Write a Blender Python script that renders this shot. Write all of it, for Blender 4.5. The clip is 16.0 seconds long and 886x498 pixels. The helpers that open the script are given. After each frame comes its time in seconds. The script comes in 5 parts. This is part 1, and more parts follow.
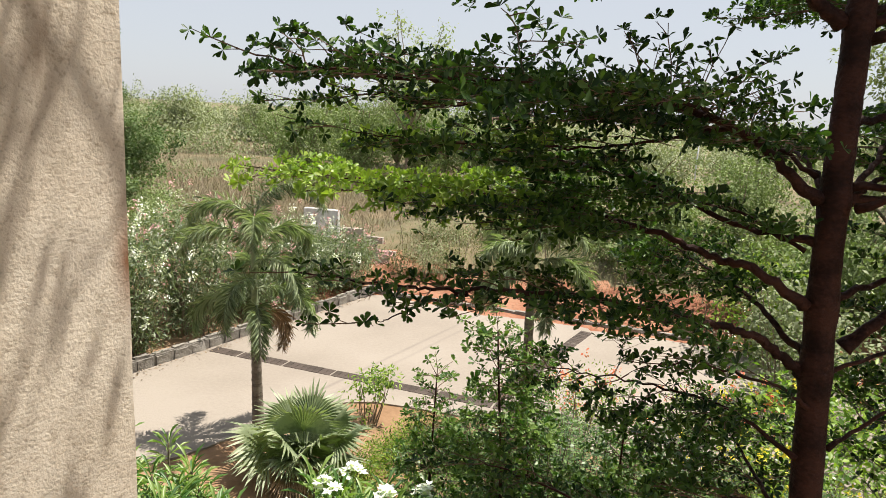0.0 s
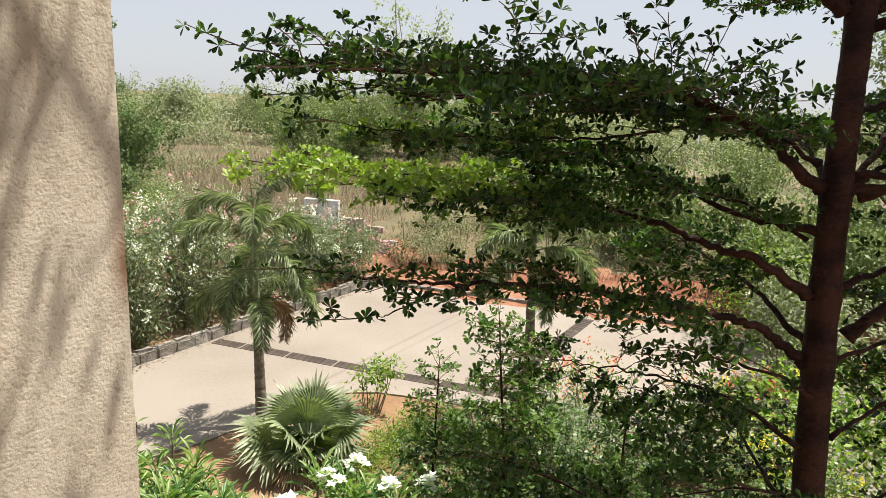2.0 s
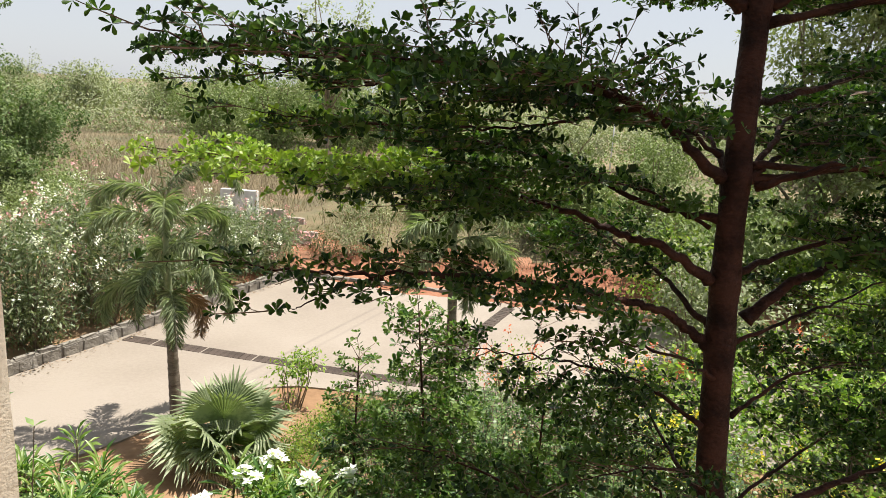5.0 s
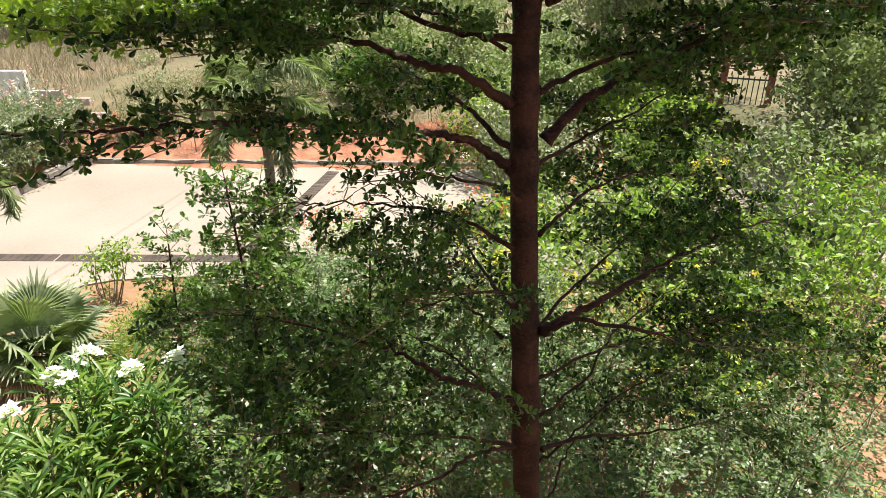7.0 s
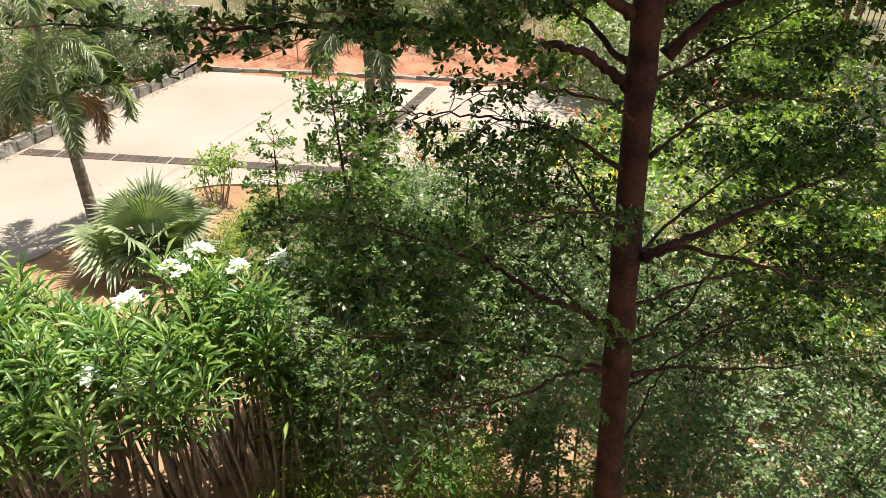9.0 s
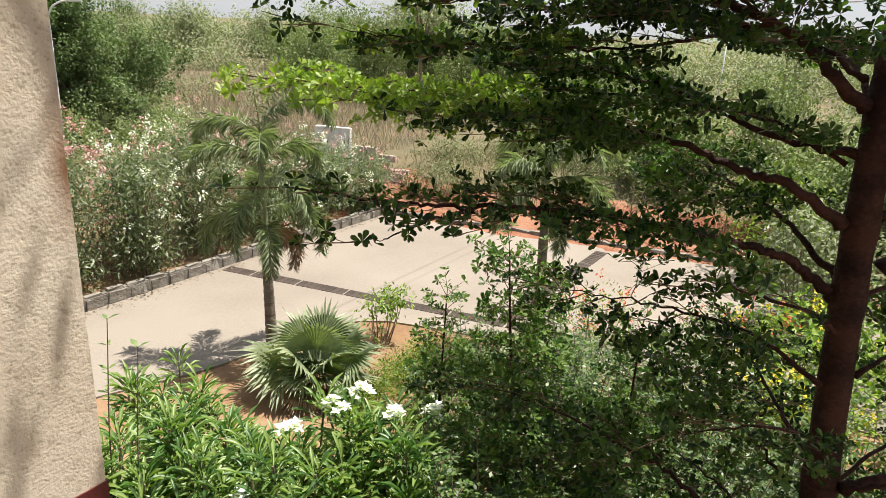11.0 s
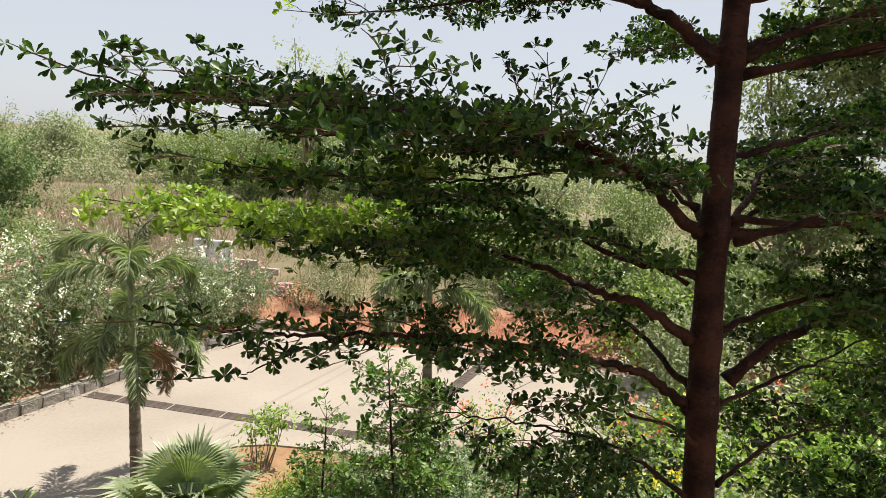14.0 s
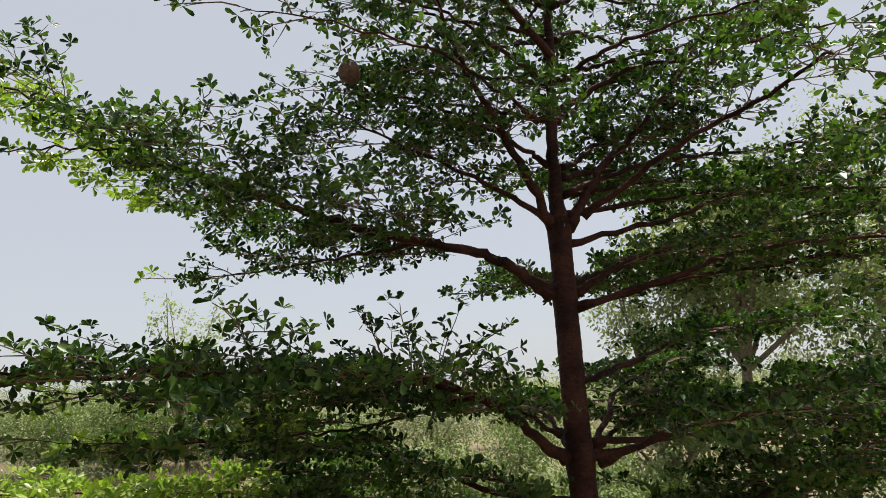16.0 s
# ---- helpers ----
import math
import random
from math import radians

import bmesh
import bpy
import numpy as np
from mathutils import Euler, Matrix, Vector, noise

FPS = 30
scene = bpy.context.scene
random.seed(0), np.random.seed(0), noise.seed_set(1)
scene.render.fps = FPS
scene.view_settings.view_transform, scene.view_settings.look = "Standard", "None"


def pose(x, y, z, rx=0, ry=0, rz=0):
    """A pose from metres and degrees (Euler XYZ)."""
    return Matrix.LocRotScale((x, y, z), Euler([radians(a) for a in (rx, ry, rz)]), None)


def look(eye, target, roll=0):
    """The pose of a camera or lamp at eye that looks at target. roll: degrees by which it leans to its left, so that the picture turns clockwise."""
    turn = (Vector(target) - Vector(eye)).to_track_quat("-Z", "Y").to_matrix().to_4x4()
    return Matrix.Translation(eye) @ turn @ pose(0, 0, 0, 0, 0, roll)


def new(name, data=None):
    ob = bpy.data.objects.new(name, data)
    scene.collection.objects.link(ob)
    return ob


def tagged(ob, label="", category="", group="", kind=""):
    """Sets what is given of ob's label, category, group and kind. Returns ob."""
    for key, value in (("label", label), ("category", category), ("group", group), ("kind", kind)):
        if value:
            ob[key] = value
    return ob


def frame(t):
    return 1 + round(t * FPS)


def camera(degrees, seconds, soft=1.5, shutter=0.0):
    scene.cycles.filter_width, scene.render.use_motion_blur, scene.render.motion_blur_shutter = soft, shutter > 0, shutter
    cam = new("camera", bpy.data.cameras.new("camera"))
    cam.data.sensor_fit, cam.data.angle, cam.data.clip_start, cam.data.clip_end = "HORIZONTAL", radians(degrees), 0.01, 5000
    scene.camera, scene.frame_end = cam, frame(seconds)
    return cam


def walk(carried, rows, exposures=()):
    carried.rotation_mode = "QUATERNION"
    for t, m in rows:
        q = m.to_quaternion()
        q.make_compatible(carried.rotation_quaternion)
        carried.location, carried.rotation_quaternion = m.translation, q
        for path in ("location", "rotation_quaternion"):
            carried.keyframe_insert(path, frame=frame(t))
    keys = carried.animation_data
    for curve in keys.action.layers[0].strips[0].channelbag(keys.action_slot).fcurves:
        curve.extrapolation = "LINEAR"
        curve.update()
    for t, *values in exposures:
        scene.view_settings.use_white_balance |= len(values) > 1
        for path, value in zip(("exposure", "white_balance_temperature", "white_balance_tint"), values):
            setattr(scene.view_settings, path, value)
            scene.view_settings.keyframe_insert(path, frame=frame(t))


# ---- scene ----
cam = camera(66.1, 16.0, soft=0.4)
PATH = [
    (0, (-0.058, -0.061, 5.031), (0.018, 1.899, 4.641), 3.1),
    (0.5, (-0.074, -0.062, 5.054), (0.0, 1.892, 4.636), 2.7),
    (1, (-0.055, -0.032, 5.052), (0.03, 1.921, 4.63), 2.3),
    (1.5, (-0.06, -0.039, 5.051), (0.017, 1.912, 4.618), 2.5),
    (2, (-0.057, -0.042, 5.053), (0.018, 1.911, 4.629), 2.4),
    (2.5, (-0.048, -0.031, 5.057), (0.007, 1.921, 4.629), 1.9),
    (3, (-0.05, -0.032, 5.059), (0.0, 1.923, 4.639), 1.8),
    (3.2, (-0.049, -0.029, 5.055), (-0.002, 1.924, 4.629), 1.9),
    (5.3, (0.008, -0.007, 5.037), (0.45, 1.893, 4.597), 4.2),
    (5.5, (0.028, 0.009, 5.026), (0.639, 1.865, 4.601), 4.6),
    (6, (0.062, 0.045, 5.019), (0.844, 1.832, 4.577), 2.7),
    (6.5, (0.079, 0.059, 4.993), (0.761, 1.843, 4.398), 0.8),
    (7, (0.128, 0.07, 4.904), (0.878, 1.745, 4.109), 1.2),
    (7.5, (0.125, 0.088, 4.885), (0.834, 1.738, 4.004), 2.2),
    (8, (0.106, 0.089, 4.875), (0.779, 1.713, 3.92), 2.0),
    (8.2, (0.106, 0.087, 4.867), (0.752, 1.707, 3.889), 1.6),
    (10.3, (-0.014, 0.119, 4.858), (0.152, 1.837, 3.848), 2.2),
    (10.5, (-0.017, 0.124, 4.904), (0.117, 1.914, 4.022), 2.1),
    (11, (-0.006, 0.152, 4.964), (0.036, 2.054, 4.345), 2.9),
    (11.5, (0.0, 0.157, 4.983), (0.019, 2.091, 4.471), 3.2),
    (12, (-0.004, 0.149, 4.994), (0.006, 2.094, 4.527), 3.0),
    (12.5, (0.0, 0.149, 4.999), (0.011, 2.098, 4.55), 2.6),
    (13, (0.009, 0.145, 5.013), (0.082, 2.107, 4.628), 2.8),
    (13.5, (0.03, 0.152, 5.027), (0.245, 2.114, 4.705), 4.0),
    (14, (0.068, 0.151, 5.043), (0.422, 2.098, 4.751), 3.6),
    (14.5, (0.103, 0.146, 5.067), (0.603, 2.07, 4.849), 3.0),
    (15, (0.131, 0.12, 5.086), (0.758, 2.019, 5.062), 0.4),
    (15.5, (0.153, 0.073, 5.086), (0.824, 1.947, 5.278), -1.2),
    (16, (0.126, 0.031, 5.095), (0.787, 1.878, 5.485), -2.1),
]
walk(cam, [(t, look(eye, target, roll)) for t, eye, target, roll in PATH],
     [(0, 0.95), (5.3, 1.0), (6.0, 1.18), (6.5, 1.3), (7.0, 1.28), (8.2, 1.28), (10.3, 1.22), (11.0, 0.95), (12.0, 0.95), (14.0, 0.98), (15.2, 1.14), (16, 0.83)])
# ---- world and sun ----
SUN_AZ, SUN_EL = (0.94, 0.34), radians(70)
world = bpy.data.worlds.new("sky")
scene.world = world
world.use_nodes = True
wn = world.node_tree.nodes
sky = wn.new("ShaderNodeTexSky")
sky.sky_type, sky.sun_disc = "NISHITA", False
sky.sun_elevation, sky.sun_rotation = SUN_EL, math.atan2(SUN_AZ[0], SUN_AZ[1])
sky.air_density, sky.dust_density, sky.ozone_density, sky.altitude = 1.0, 1.5, 1.5, 300
# thin high haze whitens the clear sky
haze = wn.new("ShaderNodeMixRGB")
haze.inputs[0].default_value, haze.inputs[2].default_value = 0.85, (3.55, 3.65, 3.88, 1)
world.node_tree.links.new(sky.outputs[0], haze.inputs[1])
world.node_tree.links.new(haze.outputs[0], wn["Background"].inputs[0])
wn["Background"].inputs[1].default_value = 0.098
sun = new("sun", bpy.data.lights.new("sun", "SUN"))
sun.data.energy, sun.data.angle, sun.data.color = 5.0, radians(0.5), (1.0, 0.94, 0.85)
sun_dir = Vector((SUN_AZ[0] * math.cos(SUN_EL), SUN_AZ[1] * math.cos(SUN_EL), math.sin(SUN_EL)))
sun.matrix_world = look(sun_dir * 60, (0, 0, 0))


# ---- materials ----
def mat(name, colours, scale=6.0, rough=0.7, bump=0.0, bump_scale=60.0, fine=40.0, island=0.0, through_light=0.0, per_object=0.0, gloss=0.5, detail=6.0, stretch=(1, 1, 1)):
    """A surface of two to four colours mixed by noise at two scales, with relief and, for leaves, light that passes through."""
    m = bpy.data.materials.new(name)
    m.use_nodes = True
    n, ln = m.node_tree.nodes, m.node_tree.links
    b = n["Principled BSDF"]
    tc = n.new("ShaderNodeTexCoord")
    mp = n.new("ShaderNodeMapping")
    mp.inputs["Scale"].default_value = stretch
    ln.new(tc.outputs["Object"], mp.inputs[0])

    def noise_tex(s, d=detail):
        t = n.new("ShaderNodeTexNoise")
        t.inputs["Scale"].default_value, t.inputs["Detail"].default_value = s, d
        ln.new(mp.outputs[0], t.inputs["Vector"])
        return t

    big, small = noise_tex(scale), noise_tex(fine, 3.0)
    add = n.new("ShaderNodeMath")
    add.operation = "MULTIPLY_ADD"
    ln.new(small.outputs[0], add.inputs[0])
    add.inputs[1].default_value = 0.35
    ln.new(big.outputs[0], add.inputs[2])
    last = add.outputs[0]
    if island or per_object:
        src = n.new("ShaderNodeNewGeometry").outputs["Random Per Island"] if island else n.new("ShaderNodeObjectInfo").outputs["Random"]
        more = n.new("ShaderNodeMath")
        more.operation = "MULTIPLY_ADD"
        ln.new(src, more.inputs[0])
        more.inputs[1].default_value = island or per_object
        ln.new(last, more.inputs[2])
        last = more.outputs[0]
    ramp = n.new("ShaderNodeValToRGB")
    span = 0.35 + 0.5 + (island or per_object)
    for k, c in enumerate(colours):
        at = 0.42 + (span - 0.5) * k / max(1, len(colours) - 1)
        e = ramp.color_ramp.elements[k] if k < 2 else ramp.color_ramp.elements.new(1.0)
        e.color = (*c, 1)
        e.position = at
    ln.new(last, ramp.inputs[0])
    ln.new(ramp.outputs[0], b.inputs["Base Color"])
    b.inputs["Roughness"].default_value = rough
    b.inputs["Specular IOR Level"].default_value = gloss
    if bump:
        bt = noise_tex(bump_scale, 5.0)
        bn = n.new("ShaderNodeBump")
        bn.inputs["Strength"].default_value, bn.inputs["Distance"].default_value = bump, 0.02
        ln.new(bt.outputs[0], bn.inputs["Height"])
        ln.new(bn.outputs[0], b.inputs["Normal"])
    if through_light:
        tr = n.new("ShaderNodeBsdfTranslucent")
        warm = n.new("ShaderNodeMixRGB")
        warm.blend_type, warm.inputs[0].default_value = "MULTIPLY", 1.0
        warm.inputs[2].default_value = (1.25, 1.55, 0.55, 1)
        ln.new(ramp.outputs[0], warm.inputs[1])
        ln.new(warm.outputs[0], tr.inputs[0])
        mix = n.new("ShaderNodeMixShader")
        mix.inputs[0].default_value = through_light
        ln.new(b.outputs[0], mix.inputs[1])
        ln.new(tr.outputs[0], mix.inputs[2])
        ln.new(mix.outputs[0], n["Material Output"].inputs[0])
    return m


M = {
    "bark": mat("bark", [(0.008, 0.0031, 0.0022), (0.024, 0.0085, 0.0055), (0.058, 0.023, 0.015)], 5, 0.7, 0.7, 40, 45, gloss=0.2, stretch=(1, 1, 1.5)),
    "twig": mat("twig", [(0.05, 0.03, 0.02), (0.16, 0.10, 0.065)], 12, 0.85),
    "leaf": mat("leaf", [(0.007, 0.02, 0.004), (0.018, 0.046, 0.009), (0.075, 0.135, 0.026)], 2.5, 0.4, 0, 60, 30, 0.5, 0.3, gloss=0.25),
    # young leaf green, raised to include the sun on the tips
    "leaf_young_sunlit": mat("leaf_young_sunlit", [(0.085, 0.15, 0.02), (0.17, 0.26, 0.035), (0.27, 0.35, 0.06)], 2.5, 0.42, 0, 60, 30, 0.5, 0.35),
    "strap": mat("strap", [(0.022, 0.065, 0.015), (0.07, 0.15, 0.033), (0.19, 0.27, 0.07)], 2.0, 0.42, 0, 60, 20, 0.5, 0.3),
    "petal": mat("petal", [(0.72, 0.72, 0.68), (0.82, 0.82, 0.8)], 20, 0.5, 0, 60, 60, 0.2, 0.25),
    "stem": mat("stem", [(0.10, 0.075, 0.05), (0.22, 0.17, 0.12)], 14, 0.85, 0.3, 60),
    "palm": mat("palm", [(0.055, 0.08, 0.038), (0.15, 0.19, 0.1), (0.29, 0.33, 0.2)], 2.0, 0.46, 0, 60, 20, 0.5, 0.25, gloss=0.35),
    "palm_trunk": mat("palm_trunk", [(0.06, 0.045, 0.03), (0.125, 0.1, 0.075), (0.19, 0.16, 0.125)], 7, 0.9, 0.5, 40, 45, stretch=(1, 1, 3)),
    "dry": mat("dry", [(0.16, 0.10, 0.05), (0.3, 0.2, 0.11)], 8, 0.8, 0, 60, 40, 0.5),
    "litter": mat("litter", [(0.07, 0.05, 0.03), (0.16, 0.12, 0.075), (0.24, 0.18, 0.12)], 8, 0.85, 0, 60, 40, 0.5),
    "oleander": mat("oleander", [(0.045, 0.066, 0.028), (0.11, 0.145, 0.07), (0.22, 0.25, 0.15)], 0.8, 0.45, 0, 60, 8, 0.5, 0.3),
    "pink": mat("pink", [(0.36, 0.13, 0.15), (0.58, 0.32, 0.34)], 3, 0.6, 0, 60, 30, 0.5, 0.2),
    "red_flower": mat("red_flower", [(0.6, 0.08, 0.04), (0.75, 0.2, 0.1)], 3, 0.6, 0, 60, 30, 0.5, 0.2),
    "sapling_leaf": mat("sapling_leaf", [(0.02, 0.055, 0.012), (0.05, 0.11, 0.022), (0.13, 0.2, 0.045)], 2.0, 0.4, 0, 60, 20, 0.5, 0.35, gloss=0.3),
    "yellow": mat("yellow", [(0.65, 0.45, 0.02), (0.75, 0.6, 0.05)], 3, 0.6, 0, 60, 30, 0.5, 0.2),
    "bush": mat("bush", [(0.018, 0.045, 0.013), (0.05, 0.1, 0.027), (0.13, 0.2, 0.06)], 0.9, 0.4, 0, 60, 9, 0.5, 0.3, gloss=0.45),
    "cover": mat("cover", [(0.04, 0.09, 0.011), (0.10, 0.175, 0.022), (0.23, 0.295, 0.046)], 0.9, 0.5, 0, 60, 9, 0.5, 0.38, gloss=0.3),
    "broad": mat("broad", [(0.035, 0.08, 0.012), (0.1, 0.18, 0.025), (0.24, 0.33, 0.055)], 0.7, 0.42, 0, 60, 7, 0.5, 0.38, gloss=0.35),
    "wood_green": mat("wood_green", [(0.08, 0.118, 0.043), (0.155, 0.2, 0.078), (0.24, 0.28, 0.13)], 0.25, 0.7, 0, 60, 2.0, 0.25, 0.2, gloss=0.2),
    "tree_green": mat("tree_green", [(0.045, 0.08, 0.03), (0.1, 0.15, 0.06), (0.2, 0.25, 0.12)], 0.3, 0.65, 0, 60, 2.0, 0.3, 0.25, gloss=0.2),
    "side_green": mat("side_green", [(0.13, 0.16, 0.068), (0.22, 0.245, 0.12), (0.32, 0.34, 0.19)], 0.25, 0.7, 0, 60, 2.0, 0.3, 0.3, gloss=0.2),
    # haze of distance is put into these two leaf colours, stronger in the second
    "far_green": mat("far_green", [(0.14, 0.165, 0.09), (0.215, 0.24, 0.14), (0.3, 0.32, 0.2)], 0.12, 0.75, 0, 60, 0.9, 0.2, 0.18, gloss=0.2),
    "hazed_green": mat("hazed_green", [(0.19, 0.215, 0.135), (0.26, 0.285, 0.185), (0.33, 0.345, 0.24)], 0.06, 0.8, 0, 60, 0.5, 0.4, 0.3),
    "dry_grass": mat("dry_grass", [(0.13, 0.095, 0.07), (0.22, 0.17, 0.13), (0.32, 0.255, 0.19)], 0.5, 0.8, 0, 60, 5, 0.5, 0.15),
    "grass": mat("grass", [(0.055, 0.075, 0.02), (0.12, 0.14, 0.045), (0.21, 0.205, 0.085)], 0.8, 0.6, 0, 60, 8, 0.5, 0.2),
    "weed": mat("weed", [(0.04, 0.06, 0.018), (0.09, 0.115, 0.035), (0.17, 0.13, 0.07)], 0.8, 0.7, 0, 60, 8, 0.5, 0.2),
    "soil": mat("soil", [(0.16, 0.088, 0.042), (0.225, 0.13, 0.067), (0.275, 0.175, 0.10)], 0.5, 0.95, 0.5, 9, 12, detail=9),
    "red_soil": mat("red_soil", [(0.13, 0.042, 0.02), (0.215, 0.08, 0.04), (0.28, 0.14, 0.08)], 1.4, 0.95, 0.8, 9, 16, detail=12),
    "scrub": mat("scrub", [(0.055, 0.055, 0.024), (0.10, 0.09, 0.042), (0.17, 0.125, 0.07)], 0.15, 0.95, 0.5, 4, 1.5, detail=10),
    "concrete": mat("concrete", [(0.198, 0.167, 0.135), (0.228, 0.194, 0.158), (0.255, 0.22, 0.182)], 0.35, 0.9, 0.25, 25, 14, detail=8),
    "paver": mat("paver", [(0.026, 0.017, 0.012), (0.042, 0.029, 0.021), (0.062, 0.044, 0.034)], 3, 0.85, 0.4, 40, 20, per_object=0.35),
    "line": mat("line", [(0.19, 0.16, 0.13), (0.26, 0.225, 0.185)], 6, 0.85, 0.2, 50),
    "kerb": mat("kerb", [(0.11, 0.096, 0.08), (0.19, 0.17, 0.145), (0.27, 0.245, 0.21)], 4, 0.95, 0.9, 22, 20, per_object=0.3),
    "white_wall": mat("white_wall", [(0.3, 0.28, 0.25), (0.52, 0.5, 0.46), (0.68, 0.67, 0.64)], 2.2, 0.9, 0.3, 25, 8, stretch=(1, 1, 0.35)),
    "block": mat("block", [(0.26, 0.22, 0.18), (0.36, 0.31, 0.26), (0.43, 0.38, 0.33)], 1.5, 0.95, 0.4, 25, 9, per_object=0.3),
    "galvanised": mat("galvanised", [(0.45, 0.46, 0.47), (0.55, 0.56, 0.57)], 4, 0.45),
    "brick_red": mat("brick_red", [(0.2, 0.06, 0.045), (0.3, 0.11, 0.085)], 3, 0.85, 0.3, 40),
    "dark_metal": mat("dark_metal", [(0.03, 0.03, 0.03), (0.06, 0.055, 0.05)], 6, 0.5),
    "nest": mat("nest", [(0.07, 0.04, 0.025), (0.16, 0.10, 0.065)], 20, 0.95, 0.8, 60, 70),
    "plaster": mat("plaster", [(0.22, 0.2, 0.18), (0.3, 0.275, 0.25)], 1.5, 0.9, 0.3, 60),
}


def faint_bands(m):
    """Two faint dark bands that run along the court, parallel to the kerb."""
    n, ln = m.node_tree.nodes, m.node_tree.links
    b = n["Principled BSDF"]
    tc = n.new("ShaderNodeTexCoord")
    across = n.new("ShaderNodeVectorMath")
    across.operation = "DOT_PRODUCT"
    across.inputs[1].default_value = (0.844, -0.537, 0)
    ln.new(tc.outputs["Object"], across.inputs[0])
    ramp = n.new("ShaderNodeValToRGB")
    ramp.color_ramp.elements[0].position, ramp.color_ramp.elements[1].position = 0.0, 1.0
    for e in ramp.color_ramp.elements:
        e.color = (0, 0, 0, 1)
    for at, v in ((0.3, 0.0), (0.36, 0.8), (0.42, 0.0), (0.56, 0.0), (0.62, 0.5), (0.68, 0.0)):
        ramp.color_ramp.elements.new(at).color = (v, v, v, 1)
    span = n.new("ShaderNodeMapRange")
    span.inputs["From Min"].default_value, span.inputs["From Max"].default_value = -8.05, -6.95
    ln.new(across.outputs["Value"], span.inputs["Value"])
    ln.new(span.outputs[0], ramp.inputs[0])
    patchy = n.new("ShaderNodeTexNoise")
    patchy.inputs["Scale"].default_value, patchy.inputs["Detail"].default_value = 1.1, 5.0
    ln.new(tc.outputs["Object"], patchy.inputs["Vector"])
    both = n.new("ShaderNodeMath")
    both.operation = "MULTIPLY"
    ln.new(ramp.outputs[0], both.inputs[0])
    ln.new(patchy.outputs[0], both.inputs[1])
    mark = n.new("ShaderNodeMixRGB")
    mark.inputs[2].default_value = (0.13, 0.11, 0.092, 1)
    ln.new(both.outputs[0], mark.inputs[0])
    ln.new(b.inputs["Base Color"].links[0].from_socket, mark.inputs[1])
    ln.new(mark.outputs[0], b.inputs["Base Color"])


faint_bands(M["concrete"])


